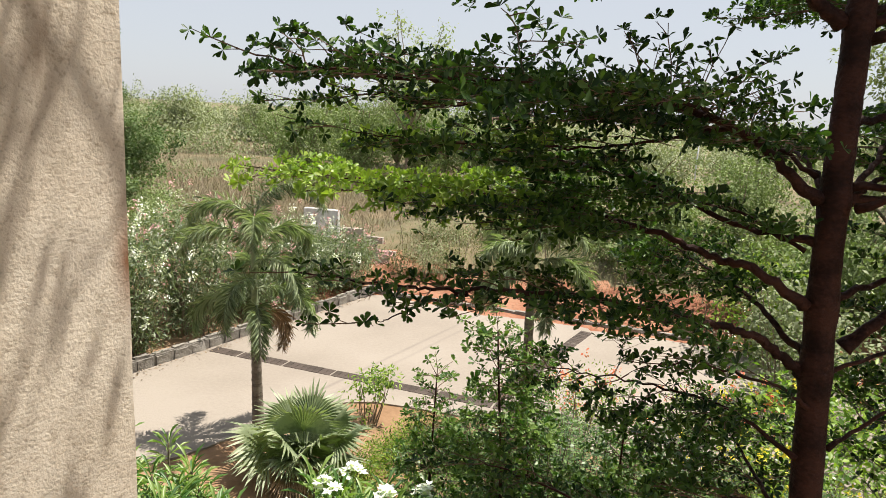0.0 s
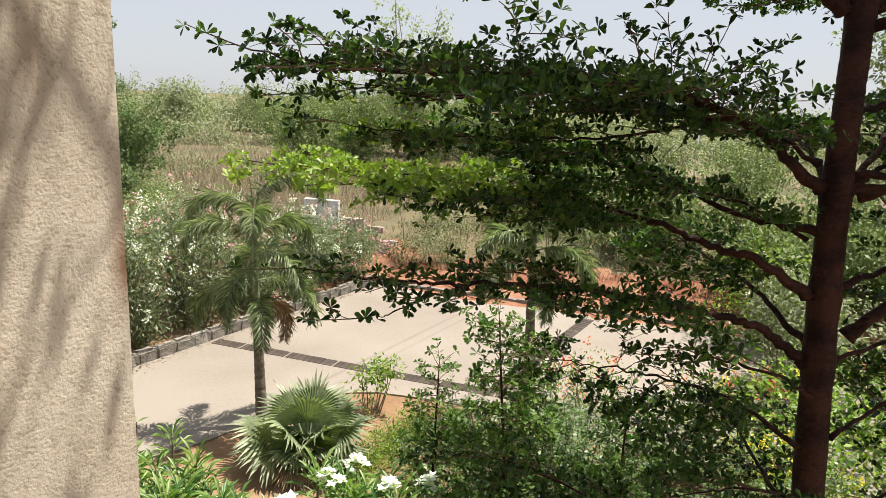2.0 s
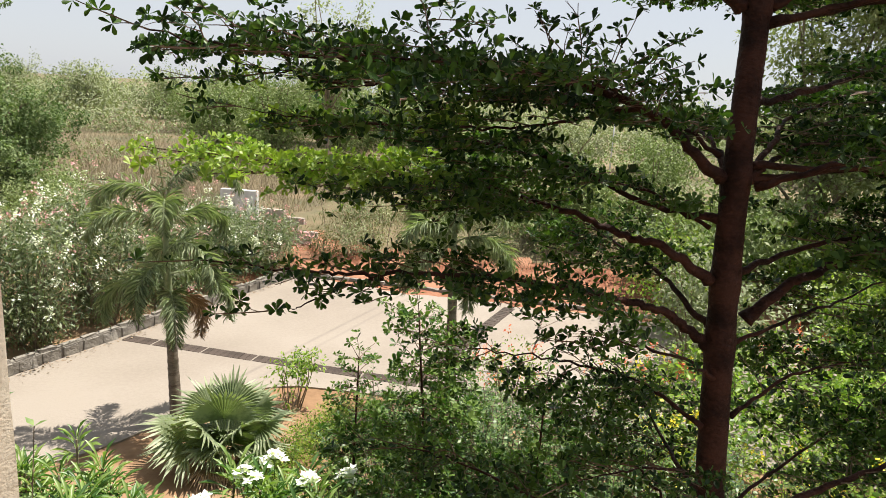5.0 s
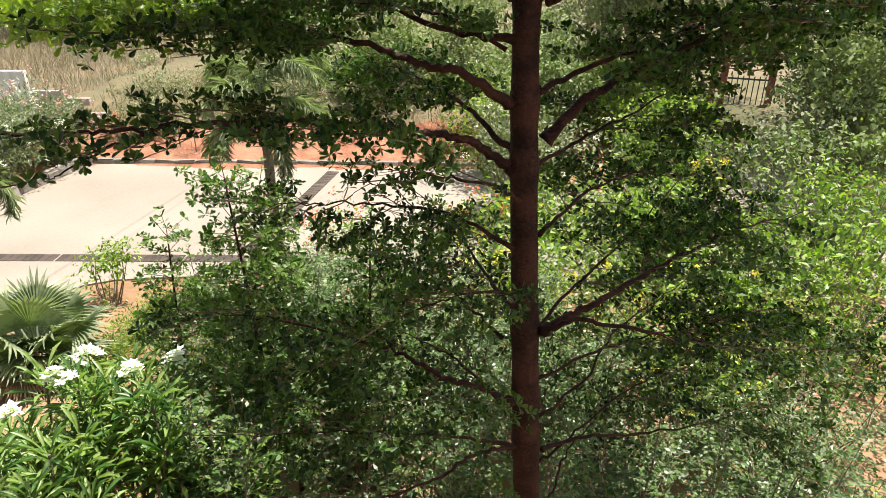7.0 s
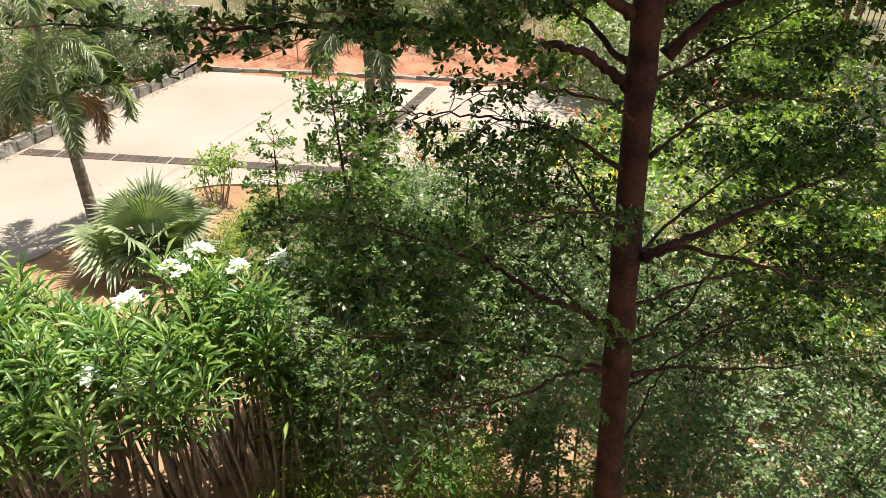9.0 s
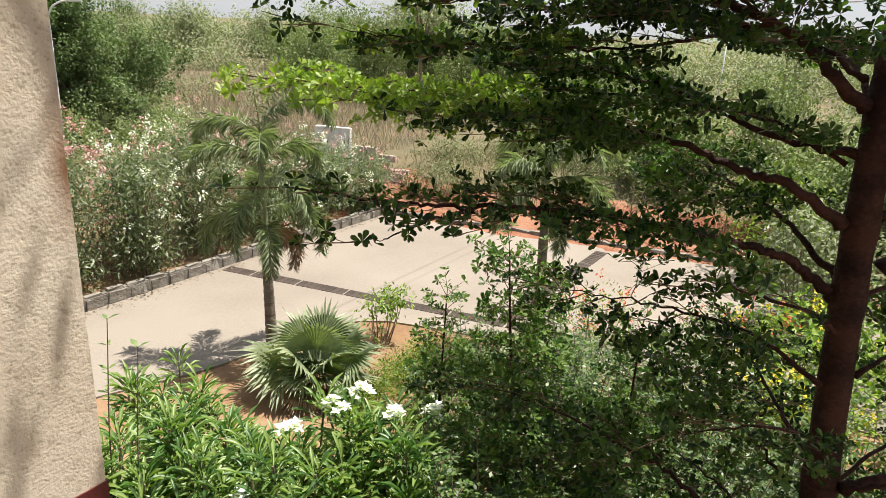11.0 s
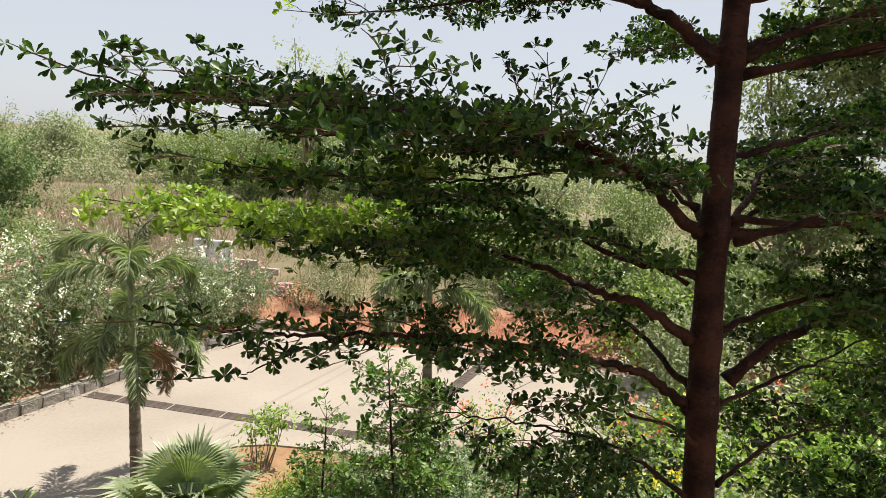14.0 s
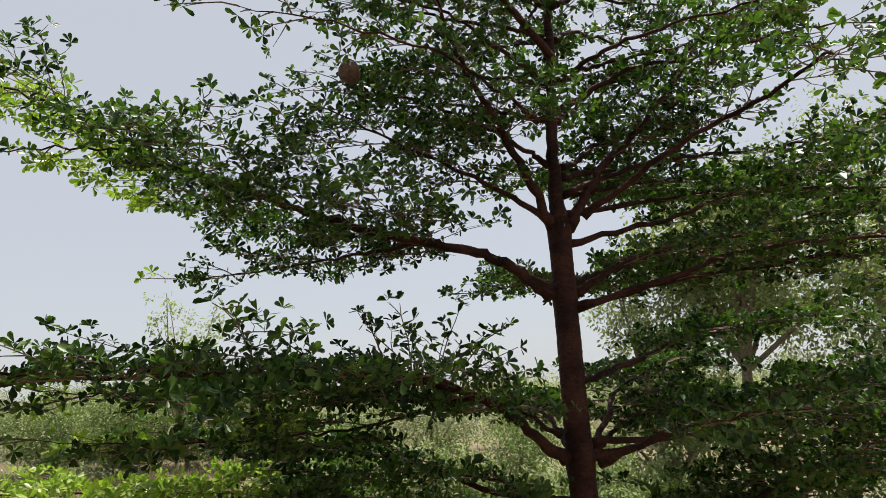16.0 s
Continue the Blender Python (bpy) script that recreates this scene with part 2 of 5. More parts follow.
def stucco():
    """Cream trowelled plaster with a coarse grain, brown stains and hairlines."""
    m = mat("stucco", [(0.5, 0.43, 0.33), (0.6, 0.52, 0.41), (0.66, 0.585, 0.475)], 3.0, 0.92, 0.0, 60, 45, detail=8)
    n, ln = m.node_tree.nodes, m.node_tree.links
    b = n["Principled BSDF"]
    tc = n.new("ShaderNodeTexCoord")
    heights = []
    for s, d in ((150, 2), (48, 4)):
        t = n.new("ShaderNodeTexNoise")
        t.inputs["Scale"].default_value, t.inputs["Detail"].default_value = s, d
        ln.new(tc.outputs["Object"], t.inputs["Vector"])
        heights.append(t)
    add = n.new("ShaderNodeMath")
    add.operation = "ADD"
    ln.new(heights[0].outputs[0], add.inputs[0])
    ln.new(heights[1].outputs[0], add.inputs[1])
    # rusty run-off stains, longer than wide
    mp = n.new("ShaderNodeMapping")
    mp.inputs["Scale"].default_value = (7.0, 7.0, 1.6)
    ln.new(tc.outputs["Object"], mp.inputs[0])
    st = n.new("ShaderNodeTexNoise")
    st.inputs["Scale"].default_value, st.inputs["Detail"].default_value = 1.0, 9.0
    ln.new(mp.outputs[0], st.inputs["Vector"])
    cut = n.new("ShaderNodeMapRange")
    cut.inputs["From Min"].default_value, cut.inputs["From Max"].default_value, cut.inputs["To Max"].default_value = 0.62, 0.8, 0.75
    ln.new(st.outputs[0], cut.inputs["Value"])
    stain = n.new("ShaderNodeMixRGB")
    stain.inputs[2].default_value = (0.2, 0.11, 0.055, 1)
    ln.new(cut.outputs[0], stain.inputs[0])
    old = b.inputs["Base Color"].links[0].from_socket
    ln.new(old, stain.inputs[1])
    ln.new(stain.outputs[0], b.inputs["Base Color"])
    # a rusty run down the outer corner
    dot = n.new("ShaderNodeVectorMath")
    dot.operation = "DOT_PRODUCT"
    dot.inputs[1].default_value = (0.537, 0.844, 0)
    ln.new(tc.outputs["Object"], dot.inputs[0])
    wob = n.new("ShaderNodeMath")
    wob.operation = "MULTIPLY_ADD"
    wob.inputs[1].default_value = 0.06
    ln.new(st.outputs[0], wob.inputs[0])
    ln.new(dot.outputs["Value"], wob.inputs[2])
    side = n.new("ShaderNodeMapRange")
    side.inputs["From Min"].default_value, side.inputs["From Max"].default_value = 0.795, 0.842
    ln.new(wob.outputs[0], side.inputs["Value"])
    xyz = n.new("ShaderNodeSeparateXYZ")
    ln.new(tc.outputs["Object"], xyz.inputs[0])
    run = n.new("ShaderNodeValToRGB")
    run.color_ramp.elements[0].position, run.color_ramp.elements[1].position = 0.42, 0.66
    for e, c in zip(run.color_ramp.elements, (0.0, 0.0)):
        e.color = (c, c, c, 1)
    mid = run.color_ramp.elements.new(0.52)
    mid.color = (1, 1, 1, 1)
    down = n.new("ShaderNodeMapRange")
    down.inputs["From Min"].default_value, down.inputs["From Max"].default_value = 3.9, 5.4
    ln.new(xyz.outputs["Z"], down.inputs["Value"])
    ln.new(down.outputs[0], run.inputs[0])
    both = n.new("ShaderNodeMath")
    both.operation = "MULTIPLY"
    ln.new(side.outputs[0], both.inputs[0])
    ln.new(run.outputs[0], both.inputs[1])
    rust = n.new("ShaderNodeMixRGB")
    rust.inputs[2].default_value = (0.2, 0.09, 0.04, 1)
    ln.new(both.outputs[0], rust.inputs[0])
    ln.new(stain.outputs[0], rust.inputs[1])
    ln.new(rust.outputs[0], b.inputs["Base Color"])
    bn = n.new("ShaderNodeBump")
    bn.inputs["Strength"].default_value, bn.inputs["Distance"].default_value = 0.35, 0.004
    ln.new(add.outputs[0], bn.inputs["Height"])
    # the pits of the grain are tinted darker
    pit = n.new("ShaderNodeMapRange")
    pit.inputs["From Min"].default_value, pit.inputs["From Max"].default_value, pit.inputs["To Min"].default_value, pit.inputs["To Max"].default_value = 0.74, 0.94, 0.55, 0.0
    ln.new(add.outputs[0], pit.inputs["Value"])
    pit_tint = n.new("ShaderNodeMixRGB")
    pit_tint.inputs[2].default_value = (0.3, 0.24, 0.17, 1)
    ln.new(pit.outputs[0], pit_tint.inputs[0])
    ln.new(rust.outputs[0], pit_tint.inputs[1])
    ln.new(pit_tint.outputs[0], b.inputs["Base Color"])
    ln.new(bn.outputs[0], b.inputs["Normal"])
    return m


M["stucco"] = stucco()
M["red_paint"] = mat("red_paint", [(0.05, 0.0065, 0.0055), (0.078, 0.009, 0.0075), (0.105, 0.016, 0.012)], 4, 0.7, 0.12, 70, 50, detail=8)


# ---- building blocks ----
def smooth(ob):
    ob.data.polygons.foreach_set("use_smooth", [True] * len(ob.data.polygons))
    return ob


def mesh_ob(name, verts, faces, material, parent=None, label="", at=None, shade=False):
    me = bpy.data.meshes.new(name)
    me.from_pydata(verts, [], faces)
    me.update()
    me.materials.append(material)
    ob = new(name, me)
    if parent is not None:
        ob.parent = parent
    if at is not None:
        ob.matrix_basis = at
    if label:
        ob["label"] = label
    return smooth(ob) if shade else ob


def part(name, bm, material, parent=None, label="", shade=False):
    me = bpy.data.meshes.new(name)
    bm.to_mesh(me)
    bm.free()
    me.materials.append(material)
    ob = new(name, me)
    if parent is not None:
        ob.parent = parent
    if label:
        ob["label"] = label
    return smooth(ob) if shade else ob


def thing(name, at, label, category, group="", kind=""):
    ob = new(name)
    ob.matrix_basis = at if isinstance(at, Matrix) else Matrix.Translation(at)
    return tagged(ob, label, category, group, kind)


def box_bm(size, at=(0, 0, 0), bevel=0.0, turn=None):
    bm = bmesh.new()
    bmesh.ops.create_cube(bm, size=1)
    m = Matrix.Translation(at) @ (turn or Matrix()) @ Matrix.Diagonal((*size, 1))
    bmesh.ops.transform(bm, matrix=m, verts=bm.verts)
    if bevel:
        bmesh.ops.bevel(bm, geom=list(bm.edges), offset=bevel, segments=2, affect="EDGES")
    return bm


def curve_points(pts, per=6):
    """Points along a smooth curve through pts."""
    p = np.array(pts, float)
    p = np.vstack([2 * p[0] - p[1], p, 2 * p[-1] - p[-2]])
    out = []
    for i in range(1, len(p) - 2):
        a, b, c, d = p[i - 1 : i + 3]
        for s in np.arange(per) / per:
            out.append(0.5 * (2 * b + (c - a) * s + (2 * a - 5 * b + 4 * c - d) * s**2 + (3 * b - a - 3 * c + d) * s**3))
    return np.array(out + [p[-2]])


def tube(pts, radii, sides=8, rough=0.0, rng=None):
    """Vertices and faces of a tapered tube along pts, closed at both ends."""
    p, r = np.asarray(pts, float), np.asarray(radii, float)
    t = np.gradient(p, axis=0)
    t /= np.linalg.norm(t, axis=1)[:, None] + 1e-9
    ref = np.where(np.abs(t[:, 2:3]) < 0.9, [[0, 0, 1.0]], [[1.0, 0, 0]])
    if abs(t[0, 2]) > 0.8:
        ref = np.tile([[1.0, 0, 0]], (len(p), 1))
    a = np.cross(t, ref)
    a /= np.linalg.norm(a, axis=1)[:, None] + 1e-9
    b = np.cross(t, a)
    ang = np.arange(sides) * 2 * np.pi / sides
    rr = r[:, None] * (1 + (rough * rng.standard_normal((len(p), sides)) if rough else 0))
    v = p[:, None] + rr[..., None] * (np.cos(ang)[None, :, None] * a[:, None] + np.sin(ang)[None, :, None] * b[:, None])
    v = v.reshape(-1, 3)
    f = []
    for i in range(len(p) - 1):
        for k in range(sides):
            k2 = (k + 1) % sides
            f.append((i * sides + k, i * sides + k2, (i + 1) * sides + k2, (i + 1) * sides + k))
    f.append(tuple(range(sides - 1, -1, -1)))
    f.append(tuple((len(p) - 1) * sides + k for k in range(sides)))
    return v, f


def join(pieces):
    verts, faces, n = [], [], 0
    for v, f in pieces:
        verts.append(np.asarray(v))
        faces += [tuple(i + n for i in q) for q in f]
        n += len(v)
    return np.vstack(verts), faces


# Leaf outlines: stalk at the origin, blade along +y, upper side to +z
OBOVATE = (np.array([(0, 0, 0), (-0.23, 0.73, 0.05), (0.23, 0.73, 0.05), (0, 0.5, -0.03), (-0.14, 0.96, 0.01), (0.14, 0.96, 0.01), (0, 1.0, -0.04)]),
           [(0, 3, 1), (0, 2, 3), (1, 3, 6, 4), (3, 2, 5, 6)])
KITE = (np.array([(0, 0, 0), (-0.25, 0.7, 0.05), (0.25, 0.7, 0.05), (0, 1.0, -0.03)]), [(0, 2, 3, 1)])
LANCE = (np.array([(0, 0, 0), (-0.09, 0.35, 0.04), (0, 0.35, -0.0), (0.09, 0.35, 0.04), (-0.07, 0.7, 0.0), (0, 0.7, -0.05), (0.07, 0.7, 0.0), (0, 1.0, -0.16)]),
         [(0, 2, 1), (0, 3, 2), (1, 2, 5, 4), (2, 3, 6, 5), (4, 5, 7), (5, 6, 7)])
OVAL = (np.array([(0, 0, 0), (-0.24, 0.45, 0.04), (0.24, 0.45, 0.04), (0, 1.0, -0.05), (0, 0.45, -0.03)]), [(0, 2, 4), (0, 4, 1), (1, 4, 3), (4, 2, 3)])
SPOON = (np.array([(0, 0, 0), (-0.07, 0.5, 0.03), (0.07, 0.5, 0.03), (-0.17, 0.78, 0.0), (0.17, 0.78, 0.0), (0, 1.0, -0.12), (0, 0.5, 0.0), (0, 0.78, -0.05)]),
         [(0, 6, 1), (0, 2, 6), (1, 6, 7, 3), (6, 2, 4, 7), (3, 7, 5), (7, 4, 5)])
DIAMOND = (np.array([(0, 0, 0), (-0.27, 0.5, 0.05), (0.27, 0.5, 0.05), (0, 1.0, 0)]), [(0, 2, 3, 1)])
NARROW = (DIAMOND[0] * [0.45, 1, 1], DIAMOND[1])
FEATHER = (LANCE[0] * [0.26, 1, 1.4], LANCE[1])
BLADE = (np.array([(-0.02, 0, 0), (0.02, 0, 0), (0, 1, 0.0)]), [(0, 1, 2)])


def place_leaves(shape, at, way, up, size):
    """Vertices and faces of many leaves: places, directions, upper sides and lengths as arrays."""
    tv, tf = shape
    at, way, up = (np.asarray(q, float) for q in (at, way, up))
    way = way / (np.linalg.norm(way, axis=1)[:, None] + 1e-9)
    x = np.cross(way, up)
    x /= np.linalg.norm(x, axis=1)[:, None] + 1e-9
    z = np.cross(x, way)
    v = at[:, None] + np.asarray(size)[:, None, None] * (tv[None, :, 0:1] * x[:, None] + tv[None, :, 1:2] * way[:, None] + tv[None, :, 2:3] * z[:, None])
    n = len(tv)
    return v.reshape(-1, 3), tf, n, len(at)


def leaf_ob(name, shape, at, way, up, size, material, parent=None, label=""):
    v, tf, n, count = place_leaves(shape, at, way, up, size)
    me = bpy.data.meshes.new(name)
    loops = np.concatenate([np.array(f) for f in tf])
    sizes = np.array([len(f) for f in tf])
    all_loops = (loops[None] + n * np.arange(count)[:, None]).ravel()
    all_sizes = np.tile(sizes, count)
    starts = np.concatenate([[0], np.cumsum(all_sizes)[:-1]])
    me.vertices.add(len(v))
    me.vertices.foreach_set("co", v.astype(np.float32).ravel())
    me.loops.add(len(all_loops))
    me.loops.foreach_set("vertex_index", all_loops.astype(np.int32))
    me.polygons.add(len(all_sizes))
    me.polygons.foreach_set("loop_start", starts.astype(np.int32))
    me.polygons.foreach_set("loop_total", all_sizes.astype(np.int32))
    me.update(calc_edges=True)
    me.materials.append(material)
    ob = new(name, me)
    if parent is not None:
        ob.parent = parent
    if label:
        ob["label"] = label
    return ob


def unit(a):
    return a / (np.linalg.norm(a, axis=-1, keepdims=True) + 1e-9)


def crown_leaves(rng, clumps, per, shape_size, spread, droop=0.0):
    """Places, directions, upper sides and sizes of leaves round clump centres: rows of x, y, z, radius."""
    c = np.repeat(clumps, per, axis=0)
    d = unit(rng.standard_normal((len(c), 3)))
    rad = c[:, 3:4] * rng.uniform(0.25, 1.0, (len(c), 1)) ** 0.6
    at = c[:, :3] + d * rad * spread
    way = unit(d + 0.7 * rng.standard_normal((len(c), 3)) + [0, 0, -droop])
    up = unit(rng.standard_normal((len(c), 3)) * 0.5 + [0, 0, 1])
    return at, way, up, shape_size * rng.uniform(0.6, 1.25, len(c))


# ---- ground, court and bank ----
CORNER = Vector((-4.27, 13.52, 0))          # where the dark strip meets the kerb
U = Vector((0.537, 0.844, 0)).normalized()  # along the kerb
V = Vector((0.928, -0.373, 0)).normalized() # along the dark strip


def court(a, b, z=0.0):
    """A place a metres along the strip and b metres along the kerb."""
    return CORNER + V * a + U * b + Vector((0, 0, z))


def ground():
    rng = np.random.default_rng(3)
    xs = np.concatenate([-np.geomspace(900, 22, 14), np.linspace(-20, 24, 89), np.geomspace(26, 900, 14)])
    ys = np.concatenate([np.linspace(-30, -2, 6), np.linspace(-1, 45, 93), np.geomspace(48, 1500, 22)])
    verts = []
    for y in ys:
        for x in xs:
            p = Vector((x, y, 0)) - CORNER
            # skew coordinates of the court
            det = V.x * U.y - V.y * U.x
            b = (V.x * p.y - V.y * p.x) / det
            a = (p.x * U.y - p.y * U.x) / det
            z = -0.03
            back = b - 5.2
            if back > 0 and a > -3:
                z += 0.75 * min(1, back / 4.5) ** 1.3 + 0.06 * noise.noise((x * 0.8, y * 0.8, 0))
            left = -a - 0.3
            if left > 0:
                z += 0.25 * min(1, left / 3)
            if y > 24:
                z += 0.35 * noise.noise((x * 0.06, y * 0.06, 2)) + 0.006 * (y - 24)
            if y > 300:
                z = min(z, 2.0)
            verts.append((x, y, z))
    nx = len(xs)
    faces = [(j * nx + i, j * nx + i + 1, (j + 1) * nx + i + 1, (j + 1) * nx + i) for j in range(len(ys) - 1) for i in range(nx - 1)]
    ob = mesh_ob("ground", verts, faces, M["scrub"], shade=True)
    ob.data.materials.append(M["soil"])
    ob.data.materials.append(M["red_soil"])
    for f in ob.data.polygons:
        c = f.center
        p = Vector((c.x, c.y, 0)) - CORNER
        det = V.x * U.y - V.y * U.x
        b, a = (V.x * p.y - V.y * p.x) / det, (p.x * U.y - p.y * U.x) / det
        if b > 4.6 and b < 8.6 + 0.8 * noise.noise((c.x * 0.5, c.y * 0.5, 5)) and -1.5 < a < 14:
            f.material_index = 2
        elif b <= 5.0 and a > -8 and c.y > -20 and c.x < 24:
            f.material_index = 1
    return tagged(ob, "dry open ground of sandy and red soil with scrub", "ground", kind="structure")


ground()


def court_slab():
    pts = [court(0, -9), court(0, 5.75), court(17, 5.75), Vector((14.5, 5.0, 0))]
    near = [(11, 6.2), (8, 7.4), (5.5, 8.4), (3.6, 9.3), (2.0, 10.1), (0.8, 10.75), (-0.06, 11.02), (-0.66, 11.17), (-1.1, 11.14), (-1.5, 11.0), (-1.85, 10.8), (-2.12, 10.58),
            (-2.36, 10.28), (-2.6, 9.93), (-2.82, 9.62), (-3.04, 9.35), (-3.35, 9.06), (-3.97, 8.62), (-5.2, 7.7), (-7.0, 6.4)]
    pts += [Vector((x, y, 0)) for x, y in near]
    bm = bmesh.new()
    top = [bm.verts.new((p.x, p.y, 0.0)) for p in pts]
    f = bm.faces.new(top)
    low = bmesh.ops.extrude_face_region(bm, geom=[f])
    for v in low["geom"]:
        if isinstance(v, bmesh.types.BMVert):
            v.co.z -= 0.12
    bmesh.ops.triangulate(bm, faces=[q for q in bm.faces if len(q.verts) > 4])
    bmesh.ops.recalc_face_normals(bm, faces=bm.faces)
    ob = part("pavement", bm, M["concrete"])
    return tagged(ob, "pale sandy concrete court with dark stone bands", "pavement", kind="structure")


pavement = court_slab()
turn_v, turn_u = Matrix.Rotation(math.atan2(V.y, V.x), 4, "Z"), Matrix.Rotation(math.atan2(U.y, U.x), 4, "Z")


def stone_band():
    """Dark stone setts laid close in a band with thin pale cross joints, one band each way."""
    rng = np.random.default_rng(5)
    sett = bpy.data.meshes.new("sett")
    bm = box_bm((0.128, 0.29, 0.05), (0, 0, 0), 0.005)
    bm.to_mesh(sett)
    bm.free()
    sett.materials.append(M["paver"])
    cross = bpy.data.meshes.new("cross_joint")
    bm = box_bm((0.03, 0.29, 0.05), (0, 0, 0), 0.006)
    bm.to_mesh(cross)
    bm.free()
    cross.materials.append(M["line"])
    for start, way, turn, count in ((court(0.1, 0), V, turn_v, 62), (court(6.05, 0.3), U, turn_u, 42)):
        d = 0.0
        for k in range(count):
            joint = k % 9 == 5
            size = 0.034 if joint else 0.13
            p = start + way * (d + size / 2)
            d += size
            ob = new("cross_joint" if joint else "sett", cross if joint else sett)
            ob.parent = pavement
            ob.matrix_basis = Matrix.Translation((p.x, p.y, -0.017 + rng.normal(0, 0.0012))) @ turn @ Matrix.Rotation(rng.normal(0, 0.006), 4, "Z")


def kerb_line(name, start, way, length, turn, size, label):
    rng = np.random.default_rng(7)
    kerb = tagged(thing(name, (0, 0, 0), label, "kerb"), kind="structure")
    shapes = []
    for s in range(4):
        bm = box_bm((size[0] * (0.985 + 0.005 * s), size[1], size[2] * (0.94 + 0.03 * s)), (0, 0, size[2] / 2 - 0.05), 0.055 if size[2] > 0.2 else 0.02)
        for v in bm.verts:
            v.co += Vector(rng.normal(0, 0.013, 3))
        me = bpy.data.meshes.new("kerbstone")
        bm.to_mesh(me)
        bm.free()
        me.materials.append(M["kerb"])
        shapes.append(me)
    c = start + way * (length / 2)
    part("bedding", box_bm((length - 0.1, size[1] - 0.05, size[2] - 0.02), (c.x, c.y, size[2] / 2 - 0.075), 0.02, turn), M["kerb"], kerb, "rough mortar bed")
    for k in range(int(length / size[0])):
        p = start + way * (size[0] * (k + 0.5))
        ob = new("kerbstone", shapes[k % 4])
        ob.parent = kerb
        ob.matrix_basis = Matrix.Translation((p.x, p.y, rng.normal(0, 0.012))) @ turn @ Matrix.Rotation(rng.normal(0, 0.025), 4, "Z") @ Matrix.Rotation(rng.normal(0, 0.02), 4, "Y")


# ---- the building the camera looks out of ----
FACE = Vector((0.844, -0.537, 0))  # the pillar's face turns this way
EDGE = Vector((-0.683, 1.405, 0))  # its outer corner


def building():
    def slab(name, corners, z0, z1, material, label, category):
        bm = bmesh.new()
        vs = [bm.verts.new((p.x, p.y, z0)) for p in corners]
        f = bm.faces.new(vs)
        ext = bmesh.ops.extrude_face_region(bm, geom=[f])
        for v in ext["geom"]:
            if isinstance(v, bmesh.types.BMVert):
                v.co.z = z1
        bmesh.ops.recalc_face_normals(bm, faces=bm.faces)
        ob = part(name, bm, material)
        return tagged(ob, label, category, kind="structure")

    a = EDGE
    near = a - U * 0.85
    # the pillar: cream above, dark red paint below
    quad = [a, near, near - FACE * 0.6, a - FACE * 0.6]
    bm = bmesh.new()
    rows = []
    rng = np.random.default_rng(11)
    ring = []
    for i in range(4):
        p, q = quad[i], quad[(i + 1) % 4]
        n = 6 if i % 2 == 0 else 4
        ring += [p.lerp(q, k / n) for k in range(n)]
    zs = np.linspace(3.995, 6.7, 28)
    for z in zs:
        row = []
        for p in ring:
            row.append(bm.verts.new((p.x + 0.0022 * noise.noise((p.x * 6, p.y * 6, z * 5)), p.y + 0.0022 * noise.noise((p.x * 6, p.y * 6, z * 5 + 9)), z)))
        rows.append(row)
    n = len(ring)
    for r0, r1 in zip(rows, rows[1:]):
        for k in range(n):
            bm.faces.new((r0[k], r0[(k + 1) % n], r1[(k + 1) % n], r1[k]))
    bm.faces.new(rows[0][::-1])
    bm.faces.new(rows[-1])
    bmesh.ops.recalc_face_normals(bm, faces=bm.faces)
    tagged(part("pillar", bm, M["stucco"]), "rough cream stucco pillar with brown stains", "pillar", kind="structure")
    grow = 0.003
    slab("pillar_base", [a + FACE * grow + U * grow, near + FACE * grow, near - FACE * 0.6, a - FACE * 0.6 + U * grow], -0.1, 3.995, M["red_paint"], "pillar base in chipped dark red paint", "pillar")
    # floor, ceiling and walls behind the camera
    w0, w1 = near - FACE * 0.6, near + FACE * 2.7
    back = -U * 6
    slab("floor", [w0 - FACE * 3 - U * 0.02, w1 - U * 0.35, w1 + back, w0 - FACE * 3 + back], 3.25, 3.4, M["plaster"], "plain grey floor slab of the upper storey", "floor")
    slab("ceiling", [w0 - FACE * 3 - U * 0.02, w1 - U * 0.02, w1 + back, w0 - FACE * 3 + back], 6.7, 6.85, M["plaster"], "plain white plastered ceiling", "ceiling")
    slab("wall_back", [w0 - FACE * 3 + back, w1 + back, w1 + back - U * 0.2, w0 - FACE * 3 + back - U * 0.2], -0.1, 6.85, M["plaster"], "plain plastered back wall", "wall")
    slab("wall_below", [w0 - FACE * 3 - U * 0.4, w1 - U * 0.4, w1 - U * 0.6, w0 - FACE * 3 - U * 0.6], -0.1, 3.25, M["stucco"], "cream stucco wall of the lower storey", "wall")
    slab("wall_left", [w0 - FACE * 2.8 - U * 0.05, w0 - FACE * 3 - U * 0.05, w0 - FACE * 3 + back, w0 - FACE * 2.8 + back], 3.4, 6.7, M["plaster"], "plain plastered side wall", "wall")
    # added out of view, to hold sky light off the pillar
    slab("wall_right", [w1 + U * 0.6, w1 + FACE * 0.3 + U * 0.6, w1 + FACE * 0.3 + back, w1 + back], -0.1, 6.85, M["stucco"], "plain stucco wall beside the opening, added unseen to shade the pillar", "wall")
    # flaked spots on the red paint
    for s, h, w, k in ((0.20, 3.66, 0.012, 0.10), (0.14, 3.62, 0.006, 0.05), (0.30, 3.75, 0.008, 0.03)):
        bm = bmesh.new()
        c = a - U * s + FACE * (grow + 0.0015)
        ringv = []
        for i in range(12):
            t = i / 12 * 2 * math.pi
            r = 1 + 0.35 * noise.noise((math.cos(t) * 2 + s * 9, math.sin(t) * 2, 1))
            q = c - U * (math.cos(t) * w * r)
